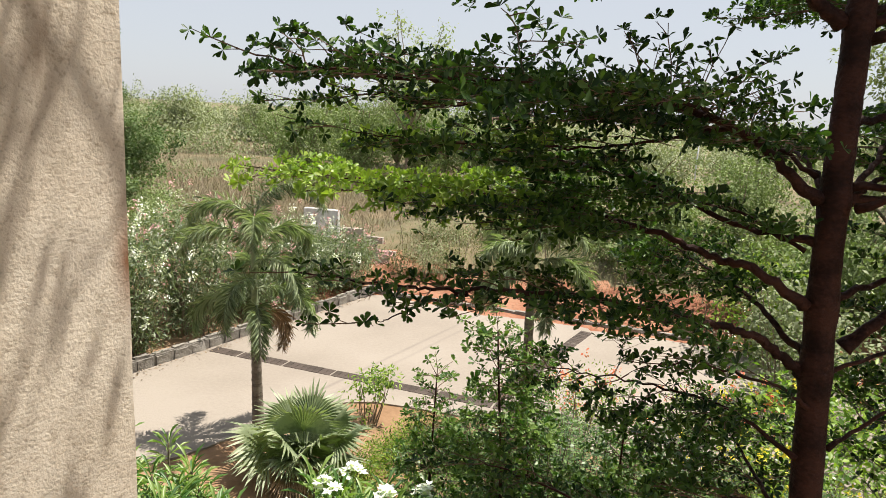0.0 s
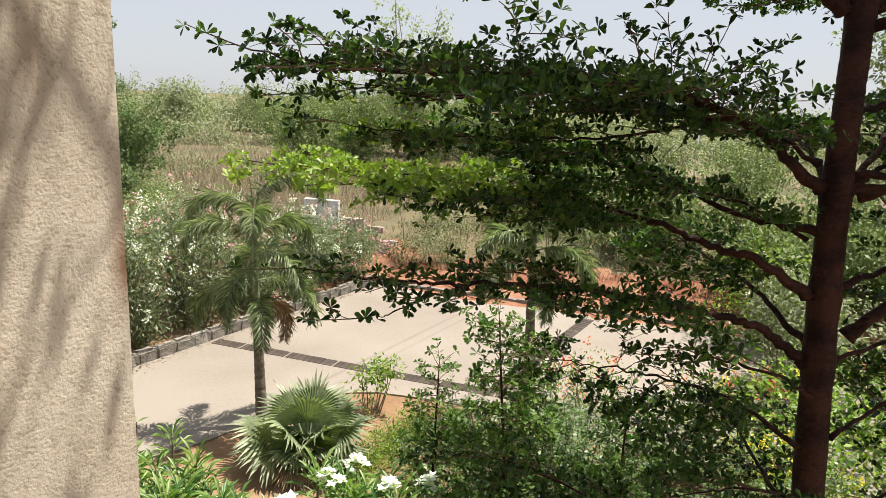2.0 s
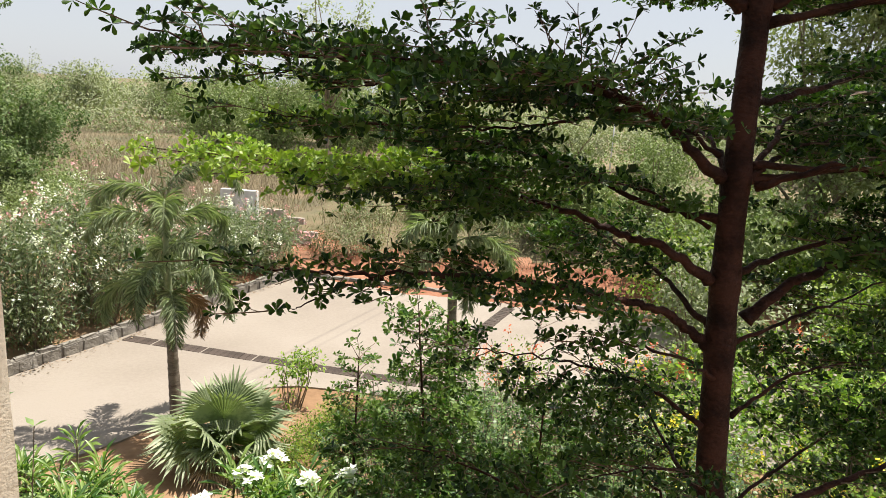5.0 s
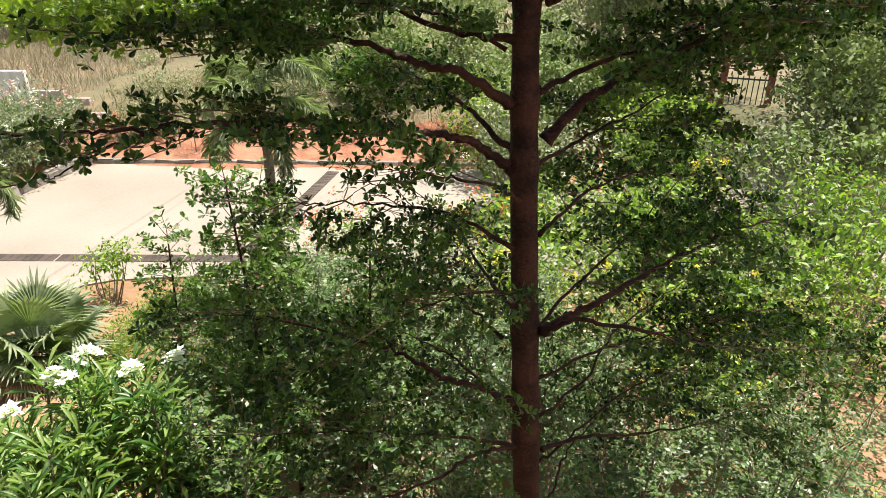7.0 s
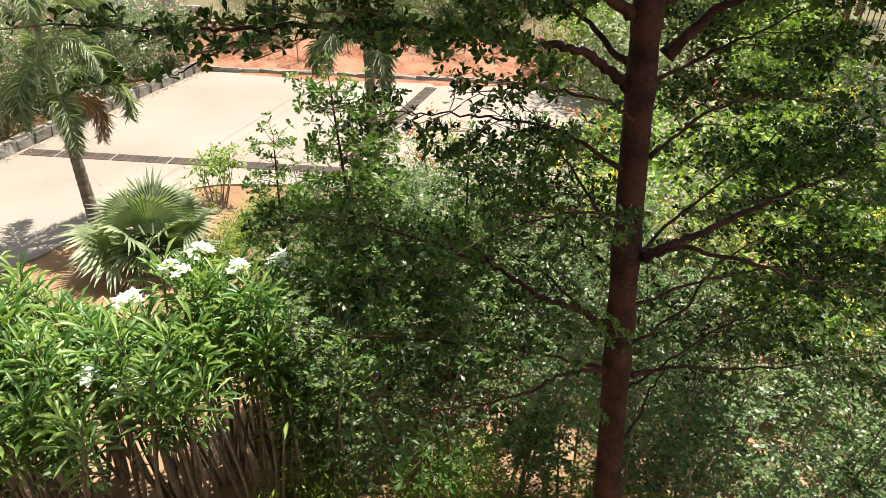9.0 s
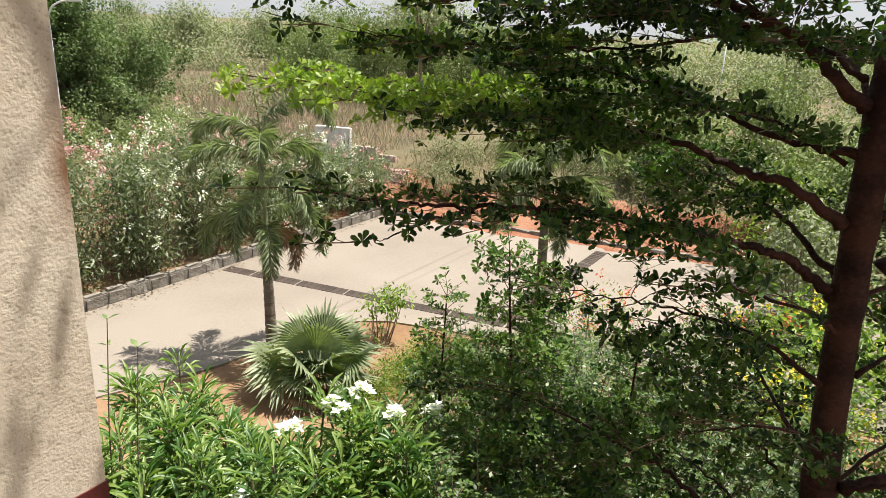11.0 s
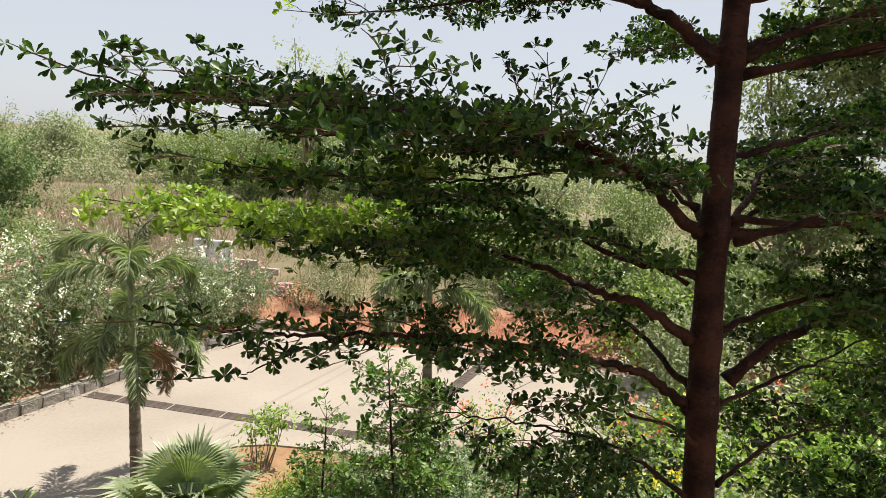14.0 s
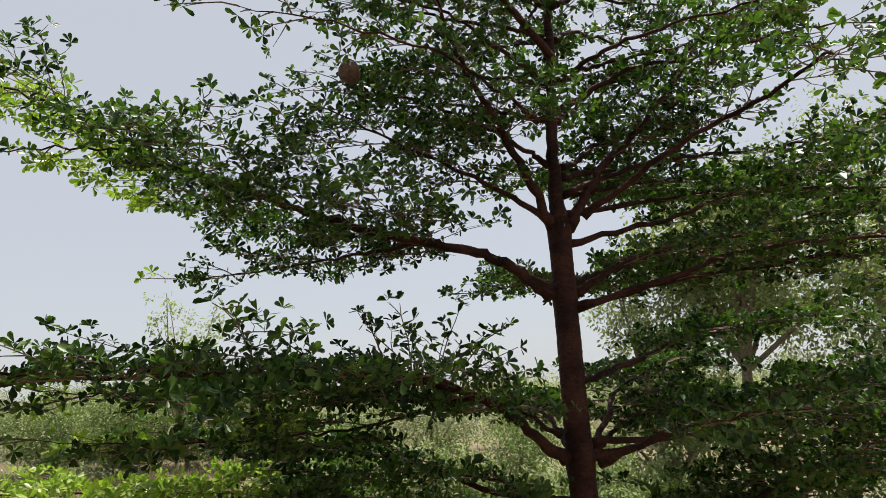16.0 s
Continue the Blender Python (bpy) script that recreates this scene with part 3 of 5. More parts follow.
            ringv.append(bm.verts.new((q.x, q.y, h + math.sin(t) * k * r)))
        bm.faces.new(ringv)
        bmesh.ops.recalc_face_normals(bm, faces=bm.faces)
        tagged(part("paint_chip", bm, M["stucco"]), "flaked patch showing pale plaster", "paint chip", kind="structure")


building()


# ---- the tiered tree close to the building ----
BOLE = [(2.0, 2.45, -0.1), (1.93, 2.55, 0.8), (1.87, 2.64, 1.7), (1.825, 2.76, 3.0), (1.80, 2.86, 4.0), (1.785, 2.9, 4.7), (1.775, 2.91, 5.3), (1.77, 2.92, 5.84)]
BOUGHS = {  # points from the trunk outwards; base radius; side spread; leaf start
    "a": ([(1.71, 2.9, 4.74), (1.5, 2.9, 4.9), (1.35, 2.88, 5.01), (1.07, 2.85, 5.1), (0.72, 2.8, 5.14), (0.36, 2.75, 5.15), (-0.01, 2.7, 5.16), (-0.34, 2.65, 5.17), (-0.7, 2.6, 5.2)], 0.03, 0.62, 0.15),
    "a near": ([(1.2, 2.86, 5.06), (1.0, 2.66, 5.12), (0.6, 2.5, 5.15), (0.2, 2.42, 5.16), (-0.15, 2.4, 5.16)], 0.014, 0.34, 0.12),
    "a far": ([(1.3, 2.88, 5.02), (1.05, 3.05, 5.03), (0.8, 3.15, 5.05), (0.35, 3.15, 5.07), (-0.1, 3.1, 5.1), (-0.45, 3.05, 5.12)], 0.014, 0.5, 0.12),
    "b": ([(0.36, 2.75, 5.14), (0.15, 2.9, 5.08), (0.0, 3.0, 5.07), (-0.28, 3.05, 5.1), (-0.55, 3.1, 5.06)], 0.011, 0.26, 0.1),
    "c": ([(1.71, 2.93, 5.49), (1.5, 2.95, 5.64), (1.28, 2.98, 5.72), (0.97, 3.05, 5.78), (0.62, 3.15, 5.89), (0.31, 3.25, 6.02), (0.06, 3.3, 6.1), (-0.12, 3.35, 6.23), (-0.55, 3.45, 6.44), (-0.95, 3.55, 6.6)], 0.035, 0.72, 0.16),
    "d": ([(0.06, 3.3, 6.1), (-0.16, 3.3, 6.19), (-0.51, 3.3, 6.18), (-0.95, 3.3, 6.14)], 0.013, 0.25, 0.15),
    "e": ([(1.71, 2.87, 4.26), (1.46, 2.9, 4.42), (1.33, 3.0, 4.44), (1.13, 3.05, 4.51), (0.81, 3.33, 4.58), (0.58, 3.57, 4.59), (0.13, 3.83, 4.62), (-0.34, 4.01, 4.62), (-0.96, 4.16, 4.64)], 0.028, 0.66, 0.2),
    "f": ([(1.76, 2.87, 3.93), (1.6, 2.87, 4.05), (1.47, 2.87, 4.12), (1.32, 2.87, 4.15), (1.0, 2.85, 4.22), (0.63, 2.8, 4.28), (0.28, 2.75, 4.3), (0.01, 2.72, 4.3), (-0.17, 2.75, 4.31), (-0.58, 2.8, 4.33)], 0.03, 0.46, 0.2),
    "f low": ([(1.76, 2.8, 3.8), (1.55, 2.72, 3.93), (1.3, 2.72, 4.0), (1.08, 2.72, 4.02), (0.88, 2.72, 3.97)], 0.012, 0.2, 0.25),
    "f mid": ([(1.74, 2.8, 3.55), (1.5, 2.95, 3.7), (1.2, 3.1, 3.75), (0.9, 3.25, 3.75), (0.6, 3.4, 3.72)], 0.014, 0.45, 0.2),
    "f near": ([(1.76, 2.75, 3.3), (1.5, 2.6, 3.45), (1.2, 2.5, 3.5), (0.95, 2.45, 3.48)], 0.012, 0.34, 0.25),
    "h low": ([(1.88, 2.8, 3.6), (2.2, 2.9, 3.75), (2.6, 3.0, 3.8), (3.0, 3.1, 3.8)], 0.014, 0.5, 0.2),
    "g": ([(0.17, 2.75, 4.28), (-0.03, 2.7, 4.24), (-0.16, 2.68, 4.18), (-0.27, 2.67, 4.16)], 0.008, 0.16, 0.2),
    "h": ([(1.92, 2.87, 4.07), (2.04, 2.85, 4.2), (2.17, 2.82, 4.31), (2.35, 2.8, 4.39), (2.56, 2.75, 4.49), (2.81, 2.7, 4.6), (3.14, 2.65, 4.7), (3.6, 2.6, 4.76)], 0.036, 0.6, 0.2),
    "i": ([(1.88, 2.7, 3.09), (2.05, 2.7, 3.16), (2.3, 2.72, 3.21), (2.6, 2.75, 3.3), (2.95, 2.8, 3.36), (3.32, 2.85, 3.4), (3.93, 2.9, 3.42)], 0.03, 0.6, 0.3),
    "j": ([(1.88, 2.7, 3.09), (2.01, 2.6, 3.18), (2.26, 2.5, 3.14), (2.78, 2.4, 2.98), (3.35, 2.3, 2.87), (3.95, 2.22, 2.78), (4.5, 2.2, 2.72)], 0.018, 0.55, 0.25),
    "k": ([(1.74, 2.7, 2.68), (1.56, 2.72, 2.81), (1.37, 2.75, 2.9), (1.19, 2.8, 3.03), (1.02, 2.9, 3.1), (0.64, 3.0, 3.25), (0.3, 3.1, 3.32)], 0.024, 0.6, 0.3),
    "l": ([(1.76, 2.68, 2.4), (1.46, 2.6, 2.49), (1.19, 2.5, 2.5), (0.85, 2.4, 2.58), (0.5, 2.3, 2.71)], 0.016, 0.5, 0.35),
    "m": ([(1.74, 2.68, 2.4), (1.44, 2.8, 2.47), (1.15, 2.9, 2.5), (0.73, 3.0, 2.57), (0.3, 3.1, 2.6)], 0.013, 0.5, 0.35),
    "n": ([(1.94, 2.68, 2.31), (2.24, 2.7, 2.3), (2.64, 2.7, 2.2), (3.43, 2.7, 2.1), (4.2, 2.75, 2.05)], 0.016, 0.55, 0.3),
    "o": ([(1.85, 2.9, 4.76), (2.03, 3.0, 4.83), (2.19, 3.1, 4.88), (2.63, 3.3, 4.94), (3.26, 3.5, 4.98)], 0.02, 0.5, 0.25),
    "p": ([(1.77, 2.92, 5.84), (1.76, 2.92, 6.19), (1.78, 2.92, 6.59), (1.8, 2.92, 7.08), (1.82, 2.92, 7.59), (1.85, 2.92, 8.6), (1.88, 2.92, 9.8)], 0.045, 0.4, 0.12),
    "q": ([(1.74, 2.92, 5.83), (1.57, 2.85, 6.07), (1.44, 2.8, 6.24), (1.28, 2.75, 6.46), (1.17, 2.72, 6.62), (1.08, 2.7, 6.88), (0.97, 2.65, 7.12)], 0.03, 0.62, 0.2),
    "r": ([(1.82, 2.92, 5.83), (2.01, 2.9, 6.12), (2.24, 2.85, 6.36), (2.45, 2.8, 6.62), (2.65, 2.77, 6.92), (2.78, 2.72, 7.22)], 0.032, 0.65, 0.2),
    # limbs that run away from the building, and towards it
    "s": ([(1.80, 2.98, 4.72), (1.85, 3.25, 4.88), (1.9, 3.6, 4.95), (1.95, 4.2, 5.0)], 0.022, 0.5, 0.25),
    "t": ([(1.80, 2.95, 4.0), (1.7, 3.25, 4.15), (1.6, 3.7, 4.25), (1.5, 4.3, 4.3)], 0.022, 0.5, 0.25),
    "u": ([(1.80, 2.98, 5.5), (1.95, 3.3, 5.62), (2.2, 3.7, 5.72), (2.5, 4.2, 5.75)], 0.022, 0.5, 0.25),
    "v": ([(1.84, 2.82, 4.72), (2.1, 2.6, 4.86), (2.5, 2.3, 4.95), (2.9, 2.0, 5.0)], 0.022, 0.42, 0.25),
    "w": ([(1.82, 2.9, 5.5), (2.1, 2.8, 5.66), (2.5, 2.75, 5.75), (3.1, 2.7, 5.85)], 0.024, 0.7, 0.2),
    "x": ([(1.84, 2.75, 3.1), (1.8, 3.1, 3.2), (1.85, 3.6, 3.25), (1.9, 4.1, 3.25)], 0.02, 0.5, 0.3),
    "y": ([(1.70, 2.9, 5.86), (1.4, 2.95, 6.05), (1.0, 2.95, 6.2), (0.55, 2.9, 6.35)], 0.02, 0.55, 0.25),
    "z": ([(1.84, 2.8, 5.86), (2.1, 2.4, 6.1), (2.25, 1.95, 6.2), (2.1, 1.6, 6.15), (1.92, 1.42, 6.0)], 0.02, 0.26, 0.4),
    "a low": ([(1.25, 3.0, 5.02), (0.9, 3.05, 4.94), (0.5, 3.05, 4.9), (0.15, 3.0, 4.9), (-0.2, 2.95, 4.92), (-0.45, 2.95, 4.95)], 0.01, 0.46, 0.1),
    "c far": ([(1.1, 3.02, 5.75), (0.8, 3.4, 5.74), (0.52, 3.7, 5.74), (0.27, 3.9, 5.72), (0.05, 4.0, 5.71)], 0.012, 0.34, 0.2),
    "y near": ([(1.6, 2.75, 6.3), (1.1, 2.5, 6.42), (0.6, 2.3, 6.4), (0.22, 2.22, 6.36)], 0.012, 0.28, 0.3),
}
INNER = {  # short leafy boughs close to the trunk
    "a in": ([(1.72, 2.95, 4.84), (1.52, 3.05, 4.98), (1.3, 3.15, 5.03), (1.0, 3.22, 5.06), (0.7, 3.28, 5.08)], 0.014, 0.36, 0.1),
    "e in": ([(1.72, 2.95, 4.5), (1.52, 3.08, 4.62), (1.28, 3.2, 4.68), (0.95, 3.3, 4.7), (0.6, 3.4, 4.72)], 0.012, 0.34, 0.1),
    "x in": ([(1.74, 2.85, 3.0), (1.62, 3.1, 3.12), (1.5, 3.4, 3.2), (1.36, 3.75, 3.22)], 0.012, 0.4, 0.15),
    "m in": ([(1.75, 2.8, 2.6), (1.6, 3.05, 2.74), (1.45, 3.3, 2.8), (1.28, 3.6, 2.8)], 0.012, 0.4, 0.15),
}


def more_boughs():
    """The tiers' other boughs: round the back and the far side, and the high crown above."""
    rng = np.random.default_rng(23)
    out = []

    def bough(z, heading, length, rise, r0, spread):
        base = np.array([np.interp(z, [q[2] for q in BOLE], [q[k] for q in BOLE]) for k in range(2)] + [z])
        if z > 5.84:
            base = np.array([1.77 + 0.03 * (z - 5.84), 2.92, z])
        h = np.array([math.cos(heading), math.sin(heading), 0])
        pts = [base + h * 0.04]
        for s in (0.18, 0.4, 0.7, 1.0):
            pts.append(base + h * length * s + np.array([0, 0, rise * (1 - (1 - s) ** 2)]) + rng.normal(0, 0.03, 3) * length * 0.5)
        out.append((pts, r0 if z > 4 else 0.6 * r0, spread, 0.18))

    for z, headings in ((2.45, (0.4,)), (3.05, (0.5,)), (3.98, (0.5,)), (4.6, (2.6,)), (4.74, (0.1, 0.7)), (5.1, (0.35,)), (5.5, (-0.1, 0.6, -0.6))):
        for a in headings:
            bough(z + rng.normal(0, 0.05), a + rng.normal(0, 0.08), rng.uniform(1.5, 2.2) * (1.55 if abs(a) < 1 else 1.0), rng.uniform(0.25, 0.5), 0.022, 0.5)
    for z, headings, length in ((6.0, (0.15, 0.8, -0.5), 1.8), (6.15, (0.3, 1.3, 2.8), 1.3), (6.4, (0.5, 2.5), 1.4), (6.6, (0.0, 0.7, 2.2, 3.1, -0.5), 1.5), (6.85, (0.4, 1.7, 2.9), 1.4), (7.05, (0, 1.2, 2.6, 3.3), 1.3)):
        for a in headings:
            bough(z, a + rng.normal(0, 0.15), length * rng.uniform(0.8, 1.05), rng.uniform(0.2, 0.45), 0.018, 0.42)
    # the top, above the view
    for z, headings, length in ((7.6, (0.9, 2.9, 5.3), 1.4), (8.3, (2.2, 4.6, 0.2), 1.4), (8.9, (1.2, 3.2, 5.0), 1.1)):
        for a in headings:
            bough(z, a + rng.normal(0, 0.1), length * rng.uniform(0.85, 1.1), rng.uniform(0.1, 0.35), 0.016, 0.36)
    # long upper boughs towards the building, added unseen above the opening, dappling the pillar
    out.append(([(1.80, 2.9, 6.7), (1.15, 2.5, 6.95), (0.6, 2.1, 7.05), (0.1, 1.7, 7.1), (-0.3, 1.3, 7.1), (-0.7, 0.95, 7.05)], 0.022, 0.5, 0.22))
    out.append(([(1.80, 2.88, 7.0), (1.4, 2.4, 7.3), (0.8, 1.8, 7.45), (0.35, 1.45, 7.45), (0.0, 1.15, 7.4), (-0.35, 0.85, 7.4)], 0.02, 0.45, 0.22))
    # more of the tiers on the far side of the trunk
    for z, a, length, rise, spread in ((5.75, -0.25, 2.4, 0.35, 0.6), (5.9, 0.05, 2.7, 0.3, 0.62), (6.1, 0.45, 2.5, 0.3, 0.6), (4.72, 0.3, 3.2, 0.35, 0.65), (4.8, -0.15, 3.0, 0.3, 0.6), (4.3, 0.1, 2.9, 0.35, 0.6), (6.45, -0.3, 2.0, 0.5, 0.5), (2.75, -0.1, 1.9, 0.25, 0.5), (2.2, 0.2, 1.8, 0.2, 0.5), (1.75, 0.6, 1.7, 0.2, 0.45)):
        bough(z, a, length, rise, 0.02, spread)
    return out


class Spray:
    """Twigs and whorls of spoon-shaped leaves, gathered for one mass."""

    def __init__(self, leaf):
        self.leaf, self.twigs, self.at, self.way, self.up, self.size = leaf, [], [], [], [], []

    def grow(self, rng, c, d, length, r, depth, upright=False):
        """A zigzag twig with side twigs; whorls of leaves on short spurs at its joints."""
        d = np.asarray(d, float) / np.linalg.norm(d)
        slope = d[2] if upright else 0.25 * d[2] + rng.normal(0.02, 0.08)
        n = max(2, int(length / 0.05))
        pts, bend = [np.asarray(c, float)], 1
        for k in range(n):
            bend = -bend
            s = np.array([d[1], -d[0], 0])
            d = d + 0.16 * bend * s + rng.normal(0, 0.13, 3) * [1, 1, 0.8]
            d[2] += 0.3 * (slope - d[2])
            d /= np.linalg.norm(d)
            pts.append(pts[-1] + d * length / n)
            last = k == n - 1
            if depth and not last and rng.random() < (0.45 if upright else 0.62):
                s = np.array([d[1], -d[0], 0]) * rng.choice([-1, 1])
                self.grow(rng, pts[-1], d * 0.8 + s * rng.uniform(0.6, 1.2) + [0, 0, rng.normal(0, 0.2)], max(0.05, (length * (1 - k / n)) * rng.uniform(0.35, 0.8)), r * 0.65, depth - 1, upright)
            if last or (k > 0 and rng.random() < 0.84):
                self.whorl(rng, pts[-1], d, rng.integers(5, 9) if last else rng.integers(2, 4) if upright else rng.integers(3, 7), 1.15 if last else 1.35 if upright else 1.0)
        pts = pts[:1] + pts[1:-1:2] + pts[-1:]
        self.twigs.append(tube(pts, np.linspace(r, r * 0.4, len(pts)), 3))

    def whorl(self, rng, c, d, count, scale):
        axis = unit(0.5 * d + np.array([0, 0, 0.6]) + rng.normal(0, 0.5, 3))
        x = unit(np.cross(axis, (0.31, 0.2, 0.11)))
        y = np.cross(axis, x)
        a = rng.uniform(0, 6.28) + np.arange(count) * 2.4 + rng.normal(0, 0.25, count)
        w = np.cos(a)[:, None] * x + np.sin(a)[:, None] * y + rng.uniform(0.1, 0.75, (count, 1)) * axis
        self.at.append(np.repeat((c + axis * rng.uniform(0.0, 0.02))[None], count, 0))
        self.way.append(w)
        self.up.append(axis + rng.normal(0, 0.45, (count, 3)))
        self.size.append(scale * self.leaf * rng.uniform(0.6, 1.0, count) * rng.uniform(0.75, 1.25))


def tiered_tree():
    rng = np.random.default_rng(21)
    tree = thing("tiered_tree", (2.0, 2.45, 0), "tall tree with red-brown trunk and flat tiers of small spoon-shaped leaves", "tree")
    back = Matrix.Translation((-2.0, -2.45, 0))
    off = np.array([2.0, 2.45, 0])
    p = curve_points(BOLE, 22)
    h = np.linspace(0, 1, len(p))
    # swollen collars where the tiers leave it, ring scars between
    swell = sum(np.exp(-(((p[:, 2] - z) / 0.07) ** 2)) for z in (2.38, 2.68, 3.09, 3.95, 4.26, 4.74, 5.5, 5.8))
    rings = 0.003 * np.sin(p[:, 2] * 31 + 2 * np.sin(p[:, 2] * 5))
    v, f = tube(p - off, (0.086 - 0.033 * h + 0.03 * np.exp(-h * 30)) * (1 + 0.12 * swell + rings), 20, 0.012, rng)
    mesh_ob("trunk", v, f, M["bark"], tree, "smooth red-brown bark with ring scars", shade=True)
    near, far = Spray(0.042), Spray(0.046)
    gaps = {"a": 0.05, "a near": 0.07, "a far": 0.085, "a low": 0.085, "c": 0.044, "y near": 0.07, "y": 0.065, "e": 0.041, "f": 0.035, "p": 0.055, "q": 0.041, "r": 0.041, "f low": 0.06, "k": 0.06, "l": 0.08, "m": 0.08, "n": 0.06, "i": 0.05, "j": 0.05, "w": 0.07, "u": 0.06, "s": 0.045, "t": 0.04, "x": 0.042, "a in": 0.036, "e in": 0.055, "x in": 0.042, "m in": 0.045, "o": 0.046}
    lifts = {"f": 0.1, "f low": 0.12, "e": 0.16, "b": 0.16, "h": 0.18, "k": 0.2, "i": 0.2}
    boughs = [(*q, gaps.get(k, 0.05), lifts.get(k, 0.25), near) for k, q in BOUGHS.items()] + [(*q, 0.095 if q[0][0][2] < 4.0 else 0.052 if q[0][0][2] < 5.3 else 0.1 if q[0][0][2] < 6.6 else 0.1 if q[3] < 0.21 else 0.085, 0.24, far) for q in more_boughs()] + [(*q, gaps[k], 0.25, near) for k, q in INNER.items()]
    for number, (pts, r0, spread, start, gap, lift, spray) in enumerate(boughs):
        rng = np.random.default_rng(2100 + number)
        q = curve_points(pts, 7)
        s = np.linspace(0, 1, len(q))
        q[1:] += rng.normal(0, 0.006, (len(q) - 1, 3))
        v, f = tube(q - off, 0.8 * r0 * (1 - 0.86 * s) * (1 + 0.5 * np.exp(-s * 25)), 9, 0.05, rng)
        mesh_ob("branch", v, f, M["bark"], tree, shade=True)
        seg = np.linalg.norm(np.diff(q, axis=0), axis=1)
        run = np.concatenate([[0], np.cumsum(seg)])
        total = run[-1]
        side, d, phase = 1, total * start, rng.uniform(0, 6.28)
        while d < total:
            c = np.array([np.interp(d, run, q[:, k]) for k in range(3)])
            t = np.array([np.interp(min(total, d + 0.05), run, q[:, k]) - np.interp(d - 0.05, run, q[:, k]) for k in range(3)])
            t = t / np.linalg.norm(t)
            flat = np.cross(t, (0, 0, 1.0))
            if np.linalg.norm(flat) < 0.5:
                a = rng.uniform(0, 6.28)
                flat = np.array([math.cos(a), math.sin(a), 0.1])
            flat /= np.linalg.norm(flat)
            side = -side if rng.random() < 0.85 else side
            rel = d / total
            length = spread * (0.3 + 0.85 * math.sin(math.pi * min(1, rel * 0.78 + 0.14))) * rng.uniform(0.3, 1.4) * (1 - (0.6 if lift < 0.11 else 0.15) * rel)
            # the sprays come in bunches, with gaps between
            if rng.random() < 0.75 + 0.4 * math.sin(phase + d * 11):
                spray.grow(rng, c, flat * side + t * rng.uniform(0.3, 1.1) + np.array([0, 0, rng.normal(0.02, lift)]), length, 0.0042, 2 if length > 0.3 else 1)
            d += gap * rng.uniform(0.6, 1.4)
        spray.grow(rng, q[-1], q[-1] - q[-4], 0.24, 0.004, 1)
    # thin shoots that stand up from the long tier, few leaves on each
    for x0, z0, x1, z1 in ((0.98, 5.12, 0.72, 5.4), (1.0, 5.12, 1.36, 5.36), (1.02, 5.1, 1.22, 5.52), (0.95, 5.13, 0.98, 5.44), (1.1, 5.08, 1.45, 5.26), (0.86, 5.14, 0.72, 5.34), (0.6, 5.16, 0.42, 5.3), (0.1, 5.17, -0.05, 5.3), (-0.4, 5.18, -0.55, 5.34), (-0.3, 5.17, -0.32, 5.32)):
        near.grow(rng, np.array([x0, 2.78, z0]), np.array([x1 - x0, rng.normal(0, 0.08), z1 - z0]), math.hypot(x1 - x0, z1 - z0), 0.0045, 2 if x0 > 0.8 else 1, upright=True)
    twigs = near.twigs + far.twigs
    v, f = join(twigs)
    tagged(mesh_ob("twig_mass", v - off, f, M["twig"], tree), kind="stuff")
    v2 = [np.concatenate(q) for q in (far.at, far.way, far.up, far.size)]
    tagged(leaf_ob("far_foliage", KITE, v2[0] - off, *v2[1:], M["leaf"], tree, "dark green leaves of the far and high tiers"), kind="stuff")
    at, way, up, size = (np.concatenate(q) for q in (near.at, near.way, near.up, near.size))
    at = at - off
    # the tips free in the sun carry young leaves, sunlight put into their colour
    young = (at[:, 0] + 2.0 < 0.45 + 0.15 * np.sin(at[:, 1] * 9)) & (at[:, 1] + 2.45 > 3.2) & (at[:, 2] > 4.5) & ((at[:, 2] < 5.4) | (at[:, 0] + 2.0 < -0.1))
    tagged(leaf_ob("young_foliage", OBOVATE, at[young], way[young], up[young], size[young] * 1.1, M["leaf_young_sunlit"], tree, "yellow-green young leaves at the tips, brightened as if in sun"), kind="stuff")
    at, way, up, size = at[~young], way[~young], up[~young], size[~young]
    order = np.argsort((at[:, 1] + 2.45) + 0.6 * np.abs(at[:, 0] + 2.0 - 0.6))
    single, rest = order[:280], order[280:]
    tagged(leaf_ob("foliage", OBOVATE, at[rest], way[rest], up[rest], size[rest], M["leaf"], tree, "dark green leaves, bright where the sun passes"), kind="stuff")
    blade = bpy.data.meshes.new("leaf")
    blade.from_pydata([tuple(x) for x in OBOVATE[0]], [], OBOVATE[1])
    blade.materials.append(M["leaf"])
    for k in single:
        w = unit(way[k])
        x = unit(np.cross(w, up[k]))
        z = np.cross(x, w)
        ob = new("leaf", blade)
        ob.parent = tree
        m = Matrix([(*(x[i], w[i], z[i]), 0) for i in range(3)] + [(0, 0, 0, 1)])
        ob.matrix_basis = Matrix.Translation(at[k]) @ m @ Matrix.Scale(float(size[k]), 4)
    return tree


tiered_tree()


